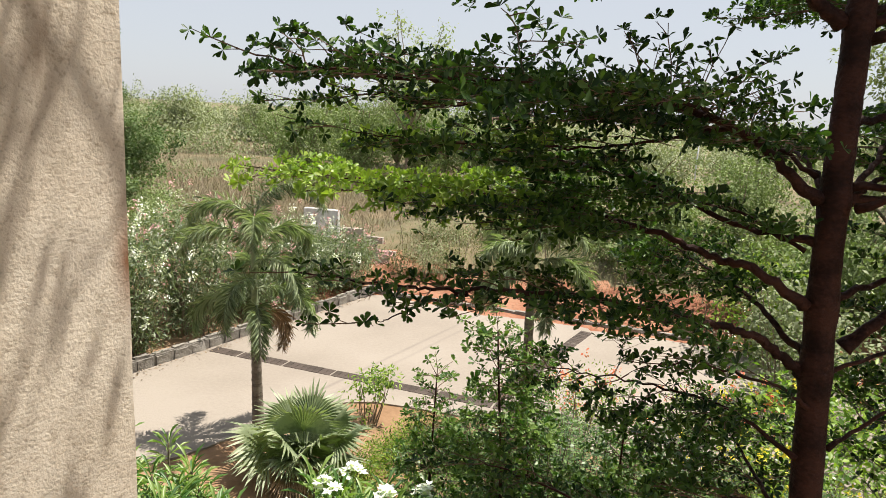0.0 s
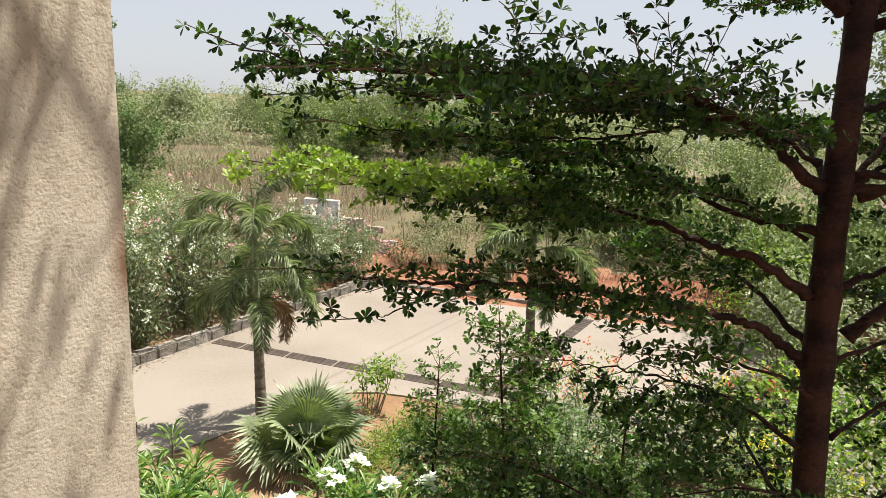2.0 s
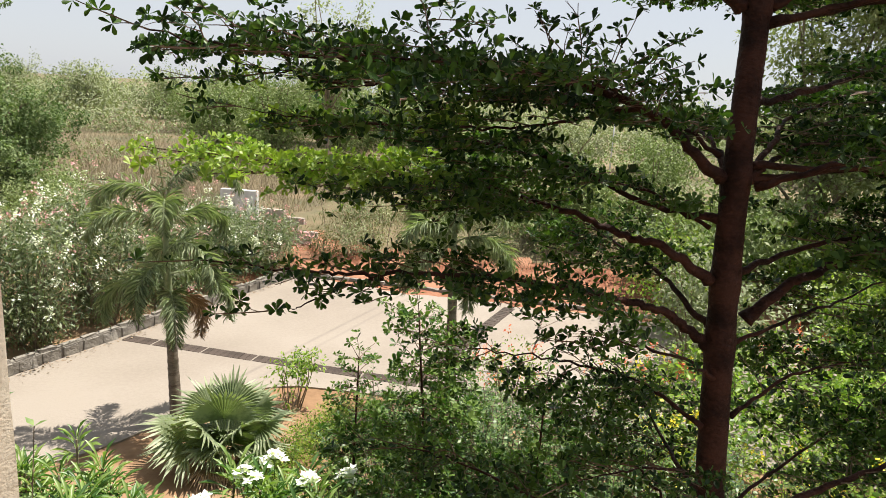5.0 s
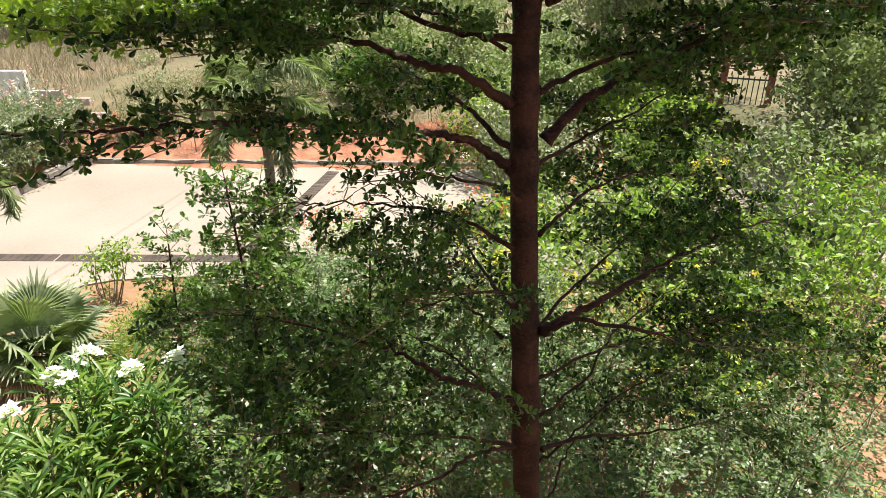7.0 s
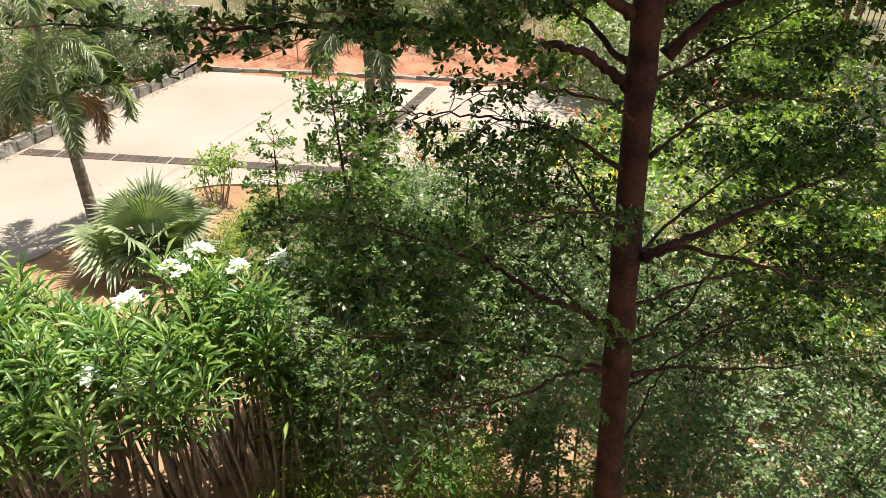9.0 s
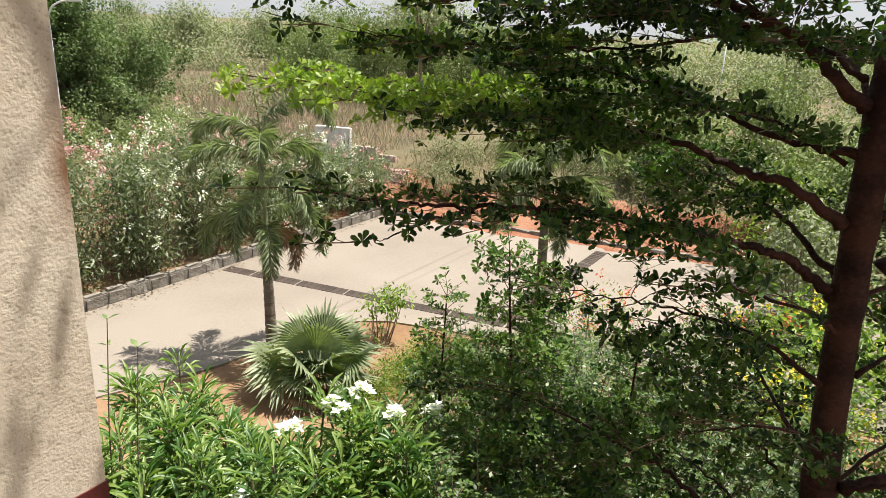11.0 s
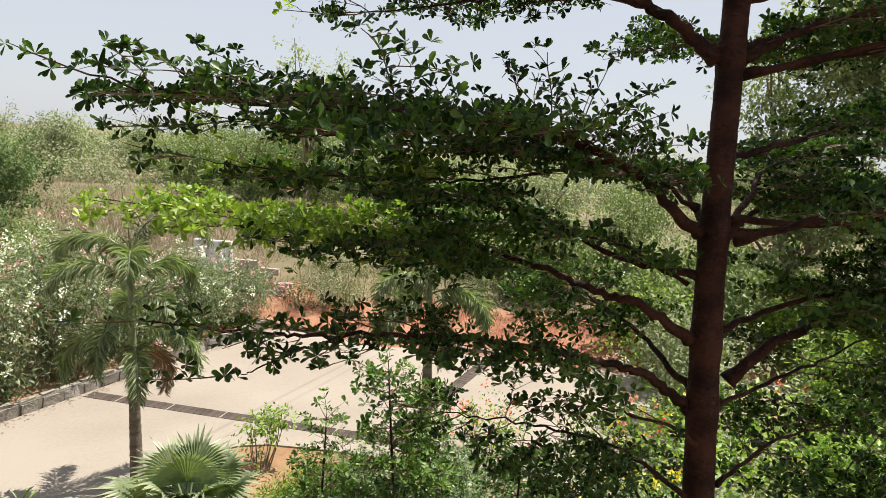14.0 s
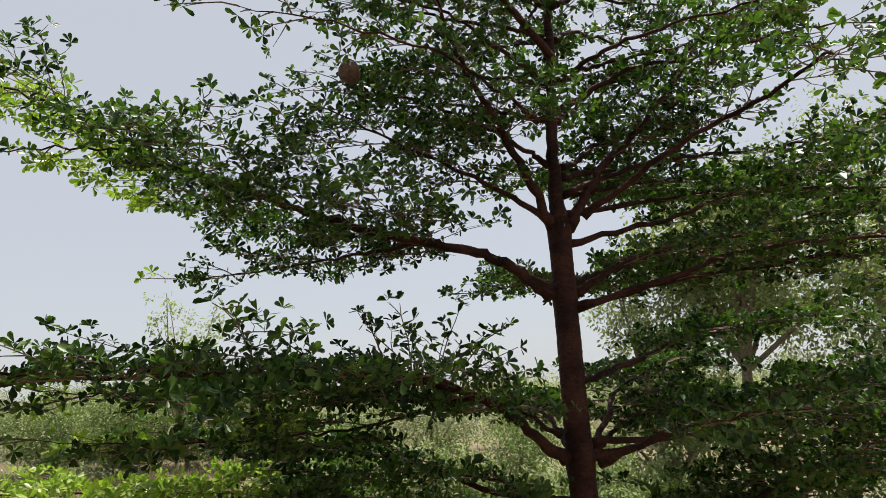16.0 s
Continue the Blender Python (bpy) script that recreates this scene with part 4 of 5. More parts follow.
# ---- palms ----
def frond(rng, base, heading, rise, length, droop, leaflets, leaf_len, at, way, up, size, stalks, bushy=0.9):
    """An arching feather frond: its midrib into stalks, its leaflets into the lists."""
    n = 14
    h = np.array([math.cos(heading), math.sin(heading), 0])
    s = np.linspace(0, 1, n)
    ang = rise - droop * s**1.3
    step = length / (n - 1)
    pts = [np.array(base, float)]
    for k in range(1, n):
        pts.append(pts[-1] + step * (h * math.cos(ang[k]) + np.array([0, 0, math.sin(ang[k])])))
    pts = np.array(pts)
    stalks.append(tube(pts, np.linspace(0.014, 0.003, n), 4))
    for k in np.linspace(0.12, 0.995, leaflets):
        c = np.array([np.interp(k, s, pts[:, i]) for i in range(3)])
        a = np.interp(k, s, ang)
        t = h * math.cos(a) + np.array([0, 0, math.sin(a)])
        lat = np.cross(t, (0, 0, 1.0))
        lat = unit(lat)
        upv = np.cross(lat, t)
        l = leaf_len * (0.55 + 0.6 * math.sin(math.pi * min(1, k * 0.9 + 0.08)))
        for sgn in (-1, 1):
            w = lat * sgn * rng.uniform(0.4, 0.95) + t * rng.uniform(0.3, 0.8) + upv * rng.normal(0.1, bushy * 0.5) + np.array([0, 0, -0.55])
            at.append(c)
            way.append(w)
            up.append(unit(upv + rng.normal(0, 0.3, 3)))
            size.append(l * rng.uniform(0.8, 1.1))


def feather_palm(at0, height, crown, seed, label, shaft=1.65):
    rng = np.random.default_rng(seed)
    palm = thing("feather_palm", at0, label, "palm tree", "feather palms")
    z = np.linspace(0, height, 30)
    r = 0.095 - 0.028 * z / height + 0.004 * np.cos(z * 60)
    v, f = tube(np.c_[-0.03 * z, 0.01 * z, z - 0.05], r, 16, 0.012, rng)
    mesh_ob("trunk", v, f, M["palm_trunk"], palm, "grey-brown ringed trunk", shade=True)
    zs = np.linspace(height - 0.06, height + shaft, 9)
    v, f = tube(np.c_[-0.03 * zs, 0.01 * zs, zs], np.linspace(0.066, 0.03, 9), 12)
    mesh_ob("crownshaft", v, f, M["palm"], palm, "smooth green crownshaft", shade=True)
    n = 12
    for k in range(n):
        at, way, up, size, stalks = [], [], [], [], []
        old = k / (n - 1)
        rise = 1.42 - 1.35 * old
        base = (-0.03 * height, 0, height + shaft - 0.85 * shaft * old)
        frond(rng, base, k * 2.4 + rng.normal(0, 0.35), rise + rng.normal(0, 0.15), crown * rng.uniform(0.9, 1.08) * (1 - 0.2 * old), 2.75 - 0.8 * old, 140, 0.27, at, way, up, size, stalks, 1.25)
        fr = mesh_ob("frond", *stalks[0], M["palm"], palm)
        dry = k == n - 1
        leaf_ob("leaflet_spray", FEATHER, at, way, up, size, M["dry" if dry else "palm"], fr, "dried brown leaflets" if dry else "")
    # the unopened spear leaf
    v, f = tube([(-0.06, 0, height + shaft - 0.15), (-0.1, 0, height + shaft + 0.35), (-0.2, 0, height + shaft + 1.0)], [0.016, 0.011, 0.004], 6)
    mesh_ob("spear_leaf", v, f, M["grass"], palm, "straight unopened pale green spear leaf")
    return palm


def fan_palm(at0, seed):
    rng = np.random.default_rng(seed)
    palm = thing("fan_palm", at0, "low fan palm with stiff pleated grey-green leaves", "palm tree")
    v, f = tube([(0, 0, -0.05), (0, 0, 0.15), (0.01, 0, 0.3)], [0.13, 0.11, 0.07], 12, 0.08, rng)
    mesh_ob("trunk", v, f, M["dry"], palm, "short fibrous trunk", shade=True)
    # heading, rise, stalk length, radius, withered
    fans = [(-1.5, 1.25, 0.5, 0.66, 0), (1.4, 1.1, 0.5, 0.62, 0), (-0.2, 0.6, 0.55, 0.64, 0), (3.2, 0.5, 0.55, 0.64, 0), (-0.85, 0.8, 0.45, 0.6, 0), (-2.35, 0.85, 0.45, 0.6, 0),
            (2.3, 0.9, 0.5, 0.6, 0), (0.6, 0.8, 0.5, 0.6, 0), (-0.55, 0.25, 0.45, 0.56, 0), (-2.75, 0.2, 0.5, 0.58, 0), (-1.05, 0.35, 0.28, 0.5, 0), (-2.15, 0.3, 0.28, 0.5, 0), (-1.95, -0.1, 0.35, 0.45, 1), (-1.25, -0.15, 0.3, 0.42, 1), (-1.6, 0.4, 0.22, 0.54, 0), (-1.57, 0.95, 0.14, 0.52, 0), (-1.57, 0.6, 0.16, 0.52, 0), (-2.0, 0.9, 0.18, 0.54, 0), (-1.1, 0.85, 0.18, 0.54, 0), (0.3, 0.45, 0.3, 0.5, 0), (2.9, 0.5, 0.3, 0.5, 0), (1.57, 0.3, 0.16, 0.55, 0), (0.9, 0.3, 0.16, 0.5, 0), (2.25, 0.3, 0.16, 0.5, 0), (1.57, 0.65, 0.14, 0.52, 0)]
    for a, el, length, R, dead in fans:
        h = np.array([math.cos(a) * math.cos(el), math.sin(a) * math.cos(el), math.sin(el)])
        hub = np.array([0, 0, 0.25]) + h * length
        v, f = tube([(0, 0, 0.2), np.array([0, 0, 0.24]) + h * length * 0.55, hub], [0.015, 0.011, 0.009], 5)
        leaf = mesh_ob("leaf_stalk", v, f, M["dry" if dead else "palm"], palm)
        side = unit(np.cross(h, (0, 0, 1.0)))
        nrm = np.cross(side, h)
        segs, sweep = 26, 3.0 if not dead else 2.6
        verts, faces = [hub], []
        for i in range(segs * 2 + 1):
            t = (i / (segs * 2) - 0.5) * sweep
            ridge = 1 if i % 2 else -1
            d = h * math.cos(t) + side * math.sin(t)
            cup = -0.22 * math.sin(t) ** 2
            for rad in (0.25, 0.58):
                verts.append(hub + R * (rad * d + nrm * (0.022 * ridge * rad * 2 + cup * rad)) - np.array([0, 0, 0.08 * rad * rad * R]))
        for i in range(segs * 2):
            b0, b1 = 1 + i * 2, 3 + i * 2
            faces += [(0, b0, b1), (b0, b0 + 1, b1 + 1, b1)]
        # stiff separate fingers beyond the joined part
        for i in range(segs):
            m = 2 + (2 * i) * 2
            t = ((2 * i + 1) / (segs * 2) - 0.5) * sweep + rng.normal(0, 0.02)
            d = h * math.cos(t) + side * math.sin(t)
            tip = hub + R * rng.uniform(0.95, 1.15) * (d + nrm * (-0.24 * math.sin(t) ** 2 + rng.normal(0, 0.06))) - np.array([0, 0, (0.13 + rng.uniform(0, 0.14)) * R])
            verts.append(tip)
            # broad in the middle, so that the fingers touch before they part
            w = (verts[m + 4] - verts[m]) * 0.42
            c = verts[m + 2] * 0.55 + tip * 0.45
            verts += [c - w, c + w]
            n0 = len(verts) - 3
            faces += [(m, m + 2, n0 + 1), (m + 2, m + 4, n0 + 2), (m + 2, n0 + 2, n0, n0 + 1)]
        mesh_ob("leaf_fan", verts, faces, M["dry" if dead else "palm"], leaf, "withered brown fan" if dead else "")
    return palm


feather_palm((-2.40, 9.9, -0.02), 1.7, 1.5, 31, "young feather palm with bushy arching fronds over bare soil")
feather_palm((1.79, 10.0, -0.02), 2.4, 1.3, 32, "feather palm with bushy arching fronds beside the court", 0.8)
fan_palm((-1.5, 8.75, -0.03), 33)


# ---- shrubs ----
def stem_set(rng, count, spread, height, lean):
    out = []
    for _ in range(count):
        a, r = rng.uniform(0, 6.28), spread * math.sqrt(rng.random())
        foot = np.array([0.35 * r * math.cos(a), 0.35 * r * math.sin(a), -0.05])
        top = np.array([r * math.cos(a), r * math.sin(a), height * rng.uniform(0.72, 1.0)])
        mid = (foot + top) / 2 + rng.normal(0, lean, 3)
        out.append(curve_points([foot, mid, top], 4))
    return out


def strap_shrub(at0, height, seed, flowers, spread=0.45):
    """A bush of upright stems, each with a rosette of long spoon-shaped leaves."""
    rng = np.random.default_rng(seed)
    shrub = thing("flowering_shrub", at0, "upright shrub with strap leaves" + (" and white flower heads" if flowers else " and bare lower stems"), "shrub", "strap-leaved hedge")
    stems, at, way, up, size = [], [], [], [], []
    tops = []
    for p in stem_set(rng, 13, spread, height, 0.07):
        stems.append(tube(p, np.linspace(0.017, 0.009, len(p)), 6))
        top, d = p[-1], unit(p[-1] - p[-3])
        tops.append(top)
        for i in range(36):
            s = i / 36
            a = i * 2.4
            c = top - d * (0.34 if i % 6 else 0.62) * s**1.1
            out = np.array([math.cos(a), math.sin(a), 0])
            w = out * (0.5 + 1.2 * s) + np.array([0, 0, 1.05 - 1.35 * s])
            at.append(c)
            way.append(w + rng.normal(0, 0.12, 3))
            up.append(unit(np.array([0, 0, 1.0]) - 0.3 * out))
            size.append(rng.uniform(0.18, 0.3) * (0.6 + 0.5 * math.sin(math.pi * min(1, s + 0.25))))
    for v, f in stems:
        mesh_ob("stem", v, f, M["stem"], shrub)
    tagged(leaf_ob("leaves", (SPOON[0] * [0.36, 1, 1.6], SPOON[1]), at, way, up, size, M["strap"], shrub), kind="stuff")
    return shrub


def flower_head(at0, seed):
    rng = np.random.default_rng(seed)
    head = thing("white_flower", at0, "cluster of white five-petalled flowers on a shrub", "flower", "white flower heads")
    v, f = tube([(0, 0, -0.16), (0.0, 0, -0.08), (0, 0, 0)], [0.005, 0.005, 0.004], 5)
    mesh_ob("stalk", v, f, M["strap"], head)
    at, way, up, size = [], [], [], []
    for b in range(10):
        a, r = rng.uniform(0, 6.28), 0.075 * math.sqrt(rng.random())
        c = np.array([r * math.cos(a), r * math.sin(a), 0.03 - 6 * r * r + rng.normal(0, 0.014)])
        tip = rng.normal(0, 0.35, 2)
        for k in range(5):
            t = k * 1.2566 + a
            at.append(c)
            way.append((math.cos(t), math.sin(t), 0.3 + tip[0] * math.cos(t) + tip[1] * math.sin(t)))
            up.append((0.5 * tip[0], 0.5 * tip[1], 1.0))
            size.append(rng.uniform(0.05, 0.066))
    wide = (OVAL[0] * [1.5, 1, 1], OVAL[1])
    leaf_ob("petals", wide, at, way, up, size, M["petal"], head)


for k, (x, y, h) in enumerate([(-0.97, 4.55, 2.08), (-0.6, 4.8, 2.16), (-0.15, 4.75, 2.12), (-1.5, 5.0, 1.92), (-2.0, 5.2, 1.9), (-0.75, 4.2, 1.95), (-0.25, 4.2, 2.0), (-1.25, 4.15, 1.78), (0.2, 4.4, 1.8), (-1.7, 4.5, 1.95), (-2.4, 5.6, 1.85), (-2.2, 4.8, 1.9), (-2.3, 4.4, 1.95), (-1.95, 4.2, 1.9)]):
    strap_shrub((x, y, -0.03), h, 40 + k, k in (0, 1, 2, 5, 6))


def leafy_bush(name, at0, label, category, seed, radius, height, leaf, shape, material, per, clumps, group="", stems=7, flower=None, flower_count=0, flower_size=0.05, bare=0.25, spiky=0.35):
    """A bush of stems that carry clumps of single leaves, thicker outwards and with gaps."""
    rng = np.random.default_rng(seed)
    bush = thing(name, at0, label, category, group)
    tubes = []
    lines = stem_set(rng, stems, radius * 0.9, height * 0.92, 0.12 * radius)
    for p in lines:
        tubes.append(tube(p, np.linspace(0.008 + 0.006 * height, 0.004, len(p)), 5))
    for v, f in tubes:
        mesh_ob("stem", v, f, M["stem"], bush)
    d = unit(rng.standard_normal((clumps, 3)))
    rad = rng.uniform(0.35, 1.0, (clumps, 1)) ** 0.5
    lump = 1 + 0.28 * np.sin(d[:, :1] * 5 + seed) * np.cos(d[:, 1:2] * 4 + 2 * seed)
    c = d * rad * lump * [radius, radius, height * (1 - bare) / 2] + [0, 0, height * (bare + (1 - bare) / 2)]
    # part of the clumps sit along the stems, so that the outline is uneven
    along = rng.random(clumps) < spiky
    for k in np.flatnonzero(along):
        p = lines[rng.integers(len(lines))]
        q = p[min(len(p) - 1, int(rng.uniform(bare, 1.06) * len(p)))]
        c[k] = q + rng.normal(0, 0.13 * radius, 3)
    rows = np.c_[c, np.where(along, 0.08 * radius + 1.6 * leaf, 0.16 * radius + 2 * leaf)]
    a, w, u, s = crown_leaves(rng, rows, per, leaf, 1.0, 0.25)
    keep = a[:, 2] > 0.02
    tagged(leaf_ob("leaves", shape, a[keep], w[keep], u[keep], s[keep], material, bush), kind="stuff")
    if flower:
        outer = np.flatnonzero((rad[:, 0] > 0.8) & (c[:, 2] > 0.35 * height))
        pick = rng.choice(outer, flower_count)
        c2 = rows[pick].copy()
        mid = np.array([0, 0, height * 0.45])
        c2[:, :3] += unit(c2[:, :3] - mid) * c2[:, 3:4] * rng.uniform(1.0, 1.5, (len(pick), 1))
        c2[:, 3] = flower_size * 1.2
        a, w, u, s = crown_leaves(rng, c2, 9, flower_size, 1.0)
        tagged(leaf_ob("blossoms", (DIAMOND[0] * [1.3, 1, 1], DIAMOND[1]), a, w, u, s, M[flower], bush), kind="stuff")
    return bush


def twig_shrub(at0, label, seed, radius, height, leaf, material, group, stems=11, shape=None, low=0.25, twig_len=0.3, step=0.034):
    """A shrub of thin stems in a fan, with side twigs that carry leaves in pairs; the ground shows between."""
    rng = np.random.default_rng(seed)
    shrub = thing("leafy_shrub" if low > 0.15 else "garden_shrub", at0, label, "shrub", group)
    at, way, up, size, twigs = [], [], [], [], []
    for p in stem_set(rng, stems, radius, height, 0.1 * radius):
        v, f = tube(p, np.linspace(0.006 + 0.0035 * height, 0.0025, len(p)), 5)
        mesh_ob("stem", v, f, M["stem"], shrub)
        s = np.linspace(0, 1, len(p))
        count = int(height * 0.9 / 0.085)
        for k in range(count):
            rel = low + (1 - low) * (k + rng.random()) / count
            c = np.array([np.interp(rel, s, p[:, i]) for i in range(3)])
            a = k * 2.4 + rng.normal(0, 0.5)
            d = np.array([math.cos(a), math.sin(a), rng.normal(0.45, 0.3)])
            length = twig_len * rng.uniform(0.5, 1.25) * (1.15 - 0.7 * rel**3)
            bend = rng.normal(0, 0.25, 3) - [0, 0, 0.25]
            u = np.linspace(0, 1, 4)[:, None]
            q = c + length * (unit(d) * u + bend * u**2 * 0.5)
            twigs.append(tube(q[[0, 2, 3]], [0.0028, 0.0018, 0.001], 3))
            n = max(3, int(length / step))
            u = np.linspace(0.12, 1, n)
            pos = np.stack([np.interp(u, np.linspace(0, 1, 4), q[:, i]) for i in range(3)], 1)
            t = unit(q[3] - q[0])
            lat = unit(np.cross(t, (0, 0, 1.0)))
            for side in (-1, 1):
                at.append(pos)
                way.append(t * rng.uniform(0.3, 0.9, (n, 1)) + lat * side + rng.normal(0, 0.35, (n, 3)))
                up.append(np.array([0, 0, 1.0]) + rng.normal(0, 0.45, (n, 3)))
                size.append(leaf * rng.uniform(0.6, 1.2, n))
    v, f = join(twigs)
    tagged(mesh_ob("twig_mass", v, f, M["twig"], shrub), kind="stuff")
    at, way, up, size = (np.concatenate(q) for q in (at, way, up, size))
    keep = at[:, 2] > 0.02
    tagged(leaf_ob("leaves", shape or DIAMOND, at[keep], way[keep], up[keep], size[keep], material, shrub), kind="stuff")
    return shrub


def young_tree(at0, height, seed, spread):
    """A slender young tree with the same whorled spoon-shaped leaves on open tiers."""
    rng = np.random.default_rng(seed)
    tree = thing("young_tree", at0, "slender young tree with whorls of fresh green spoon-shaped leaves", "tree", "young trees")
    p = curve_points([(0, 0, -0.05), (rng.normal(0, 0.06), rng.normal(0, 0.06), height * 0.5), (rng.normal(0, 0.1), 0, height)], 8)
    v, f = tube(p, np.linspace(0.026, 0.006, len(p)), 8, 0.04, rng)
    mesh_ob("trunk", v, f, M["bark"], tree, shade=True)
    spray = Spray(0.05)
    z = height * 0.35
    while z < height:
        c = np.array([np.interp(z, p[:, 2], p[:, i]) for i in range(3)])
        a = rng.uniform(0, 6.28)
        for k in range(4):
            h = a + k * 1.57 + rng.normal(0, 0.3)
            spray.grow(rng, c, (math.cos(h), math.sin(h), 0.45), spread * (1.15 - 0.75 * z / height) * rng.uniform(0.6, 1.15), 0.005, 2)
        z += rng.uniform(0.08, 0.14)
    spray.grow(rng, p[-1], (0, 0, 1), 0.2, 0.004, 1, upright=True)
    v, f = join(spray.twigs)
    tagged(mesh_ob("twig_mass", v, f, M["twig"], tree), kind="stuff")
    at, way, up, size = (np.concatenate(q) for q in (spray.at, spray.way, spray.up, spray.size))
    tagged(leaf_ob("leaves", OBOVATE, at, way, up, size, M["sapling_leaf"], tree), kind="stuff")
    return tree


# oleander hedge behind the kerb
for k in range(15):
    rng = np.random.default_rng(200 + k)
    p = court(-0.95 - (k % 2) * 1.0, -6.2 + 0.85 * k)
    leafy_bush("oleander", (p.x, p.y, 0.05), "dense grey-green oleander bush with " + ("pink" if k % 3 else "white") + " blossoms", "shrub", 60 + k, 0.85, (2.55 + 0.3 * math.sin(k * 1.7)) * (1.0 if k < 10 else 0.72), 0.12, NARROW, M["oleander"], 21, 300,
               "oleander hedge", 9, "pink" if k % 3 else "petal", 130, 0.05, 0.02)

# young trees and twiggy shrubs under the tiered tree
for k, (x, y, h, w) in enumerate([(0.6, 4.9, 3.45, 0.62), (1.0, 5.2, 3.25, 0.6), (0.3, 5.5, 2.85, 0.6), (1.5, 4.8, 2.9, 0.6)]):
    young_tree((x, y, -0.03), h, 90 + k, w)
for k, (x, y, r, h) in enumerate([(1.3, 5.4, 0.75, 2.7), (2.0, 4.6, 0.75, 2.5), (1.2, 4.3, 0.7, 2.7), (0.5, 4.1, 0.6, 2.5), (2.6, 5.4, 0.8, 2.3), (3.2, 4.4, 0.8, 2.0), (1.8, 6.3, 0.8, 2.2), (0.5, 6.8, 0.7, 1.7), (1.2, 7.6, 0.8, 1.5), (0.2, 8.0, 0.6, 1.1), (2.2, 7.9, 0.8, 1.5), (0.75, 9.0, 0.6, 1.0), (1.9, 9.1, 0.7, 1.1), (2.7, 3.5, 0.7, 2.4), (3.4, 3.5, 0.7, 2.2), (3.0, 2.7, 0.7, 2.1), (4.2, 3.1, 0.8, 1.9), (3.7, 4.9, 0.8, 2.2), (1.7, 3.9, 0.6, 2.2), (0.1, 4.6, 0.5, 2.3), (0.9, 6.0, 0.7, 2.4), (2.2, 3.6, 0.6, 2.1), (1.9, 5.4, 0.7, 2.6), (2.4, 6.2, 0.7, 2.3), (1.4, 6.3, 0.7, 2.4), (3.0, 6.3, 0.7, 2.0), (2.0, 7.1, 0.7, 1.9), (3.3, 2.0, 0.7, 1.2), (2.7, 1.9, 0.6, 1.2), (4.3, 2.5, 0.8, 1.2)]):
    twig_shrub((x, y, -0.03), "thin-stemmed shrub with small glossy green leaves", 190 + k, r, h, 0.05, M["bush"], "shrubs under the tree", 6 if y < 4.75 else 12, None, 0.25, 0.3, 0.03)

# low lit planting to the side
for k, (x, y, r, h) in enumerate([(4.2, 5.2, 1.0, 1.2), (5.4, 6.4, 1.2, 1.3), (4.0, 7.0, 1.0, 1.4), (5.4, 4.2, 1.1, 1.0), (6.6, 5.4, 1.2, 1.2), (3.9, 3.6, 0.9, 1.0), (4.9, 2.8, 1.0, 0.9), (8.2, 6.6, 1.3, 1.6), (4.4, 4.4, 0.9, 1.1), (5.0, 3.4, 1.0, 1.0), (4.6, 2.0, 1.0, 0.9), (5.8, 2.6, 1.1, 1.0), (6.2, 3.9, 1.1, 1.2), (6.0, 1.4, 1.1, 0.9), (3.9, 1.4, 0.9, 0.8), (7.4, 3.0, 1.2, 1.2), (7.6, 4.8, 1.2, 1.4), (3.6, 2.4, 0.8, 0.9), (3.2, 5.8, 0.8, 1.3), (4.6, 6.2, 0.9, 1.3), (3.0, 7.0, 0.8, 1.2), (3.0, 1.6, 0.8, 0.8)]):
    twig_shrub((x, y, -0.03), "low spreading yellow-green garden shrub in sun", 110 + k, r, h, 0.058, M["cover" if k % 3 == 1 else "bush"], "garden shrubs", 16, None, 0.05, 0.34, 0.045)
for k, (x, y, r, h) in enumerate([(6.9, 7.8, 1.3, 1.5), (5.2, 8.4, 1.0, 1.3), (9.8, 6.4, 1.4, 2.0), (8.6, 5.2, 1.3, 1.7), (10.8, 7.4, 1.4, 2.1), (8.2, 8.2, 1.2, 1.3), (8.6, 9.4, 1.2, 1.4), (6.8, 10.2, 1.1, 1.3), (5.9, 5.2, 0.9, 1.2), (7.4, 6.4, 1.0, 1.3)]):
    leafy_bush("garden_shrub", (x, y, -0.03), "spreading garden shrub with broad yellow-green leaves in sun", "shrub", 140 + k, r, h, 0.13, OVAL, M["broad"], 9, 170, "garden shrubs", 8, "yellow" if k in (1, 8) else None, 40, 0.05, 0.02, 0.5)

for k in range(15):
    rng = np.random.default_rng(300 + k)
    x, y = rng.uniform(6.5, 15), rng.uniform(8.5, 19)
    if y < 20 - x * 1.0 - 2 and x < 9:
        x += 3
    if 0.96 < x / y < 1.2:
        x = 1.3 * y
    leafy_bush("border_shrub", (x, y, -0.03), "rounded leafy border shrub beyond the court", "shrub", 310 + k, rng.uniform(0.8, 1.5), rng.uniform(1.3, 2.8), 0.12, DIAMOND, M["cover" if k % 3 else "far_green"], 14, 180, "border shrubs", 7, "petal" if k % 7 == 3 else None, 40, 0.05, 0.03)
open_spots = [(-0.9, 8.2), (-0.5, 8.8), (-0.2, 9.4), (-0.7, 7.4), (-0.1, 7.2), (0.3, 9.9), (-1.3, 6.9), (-0.4, 6.3), (-1.0, 6.1), (0.3, 3.4), (0.9, 3.3), (1.3, 3.7), (0.1, 3.9), (0.6, 3.0), (1.5, 3.2), (0.2, 2.7), (1.0, 2.6), (2.3, 3.2), (2.6, 2.6)]
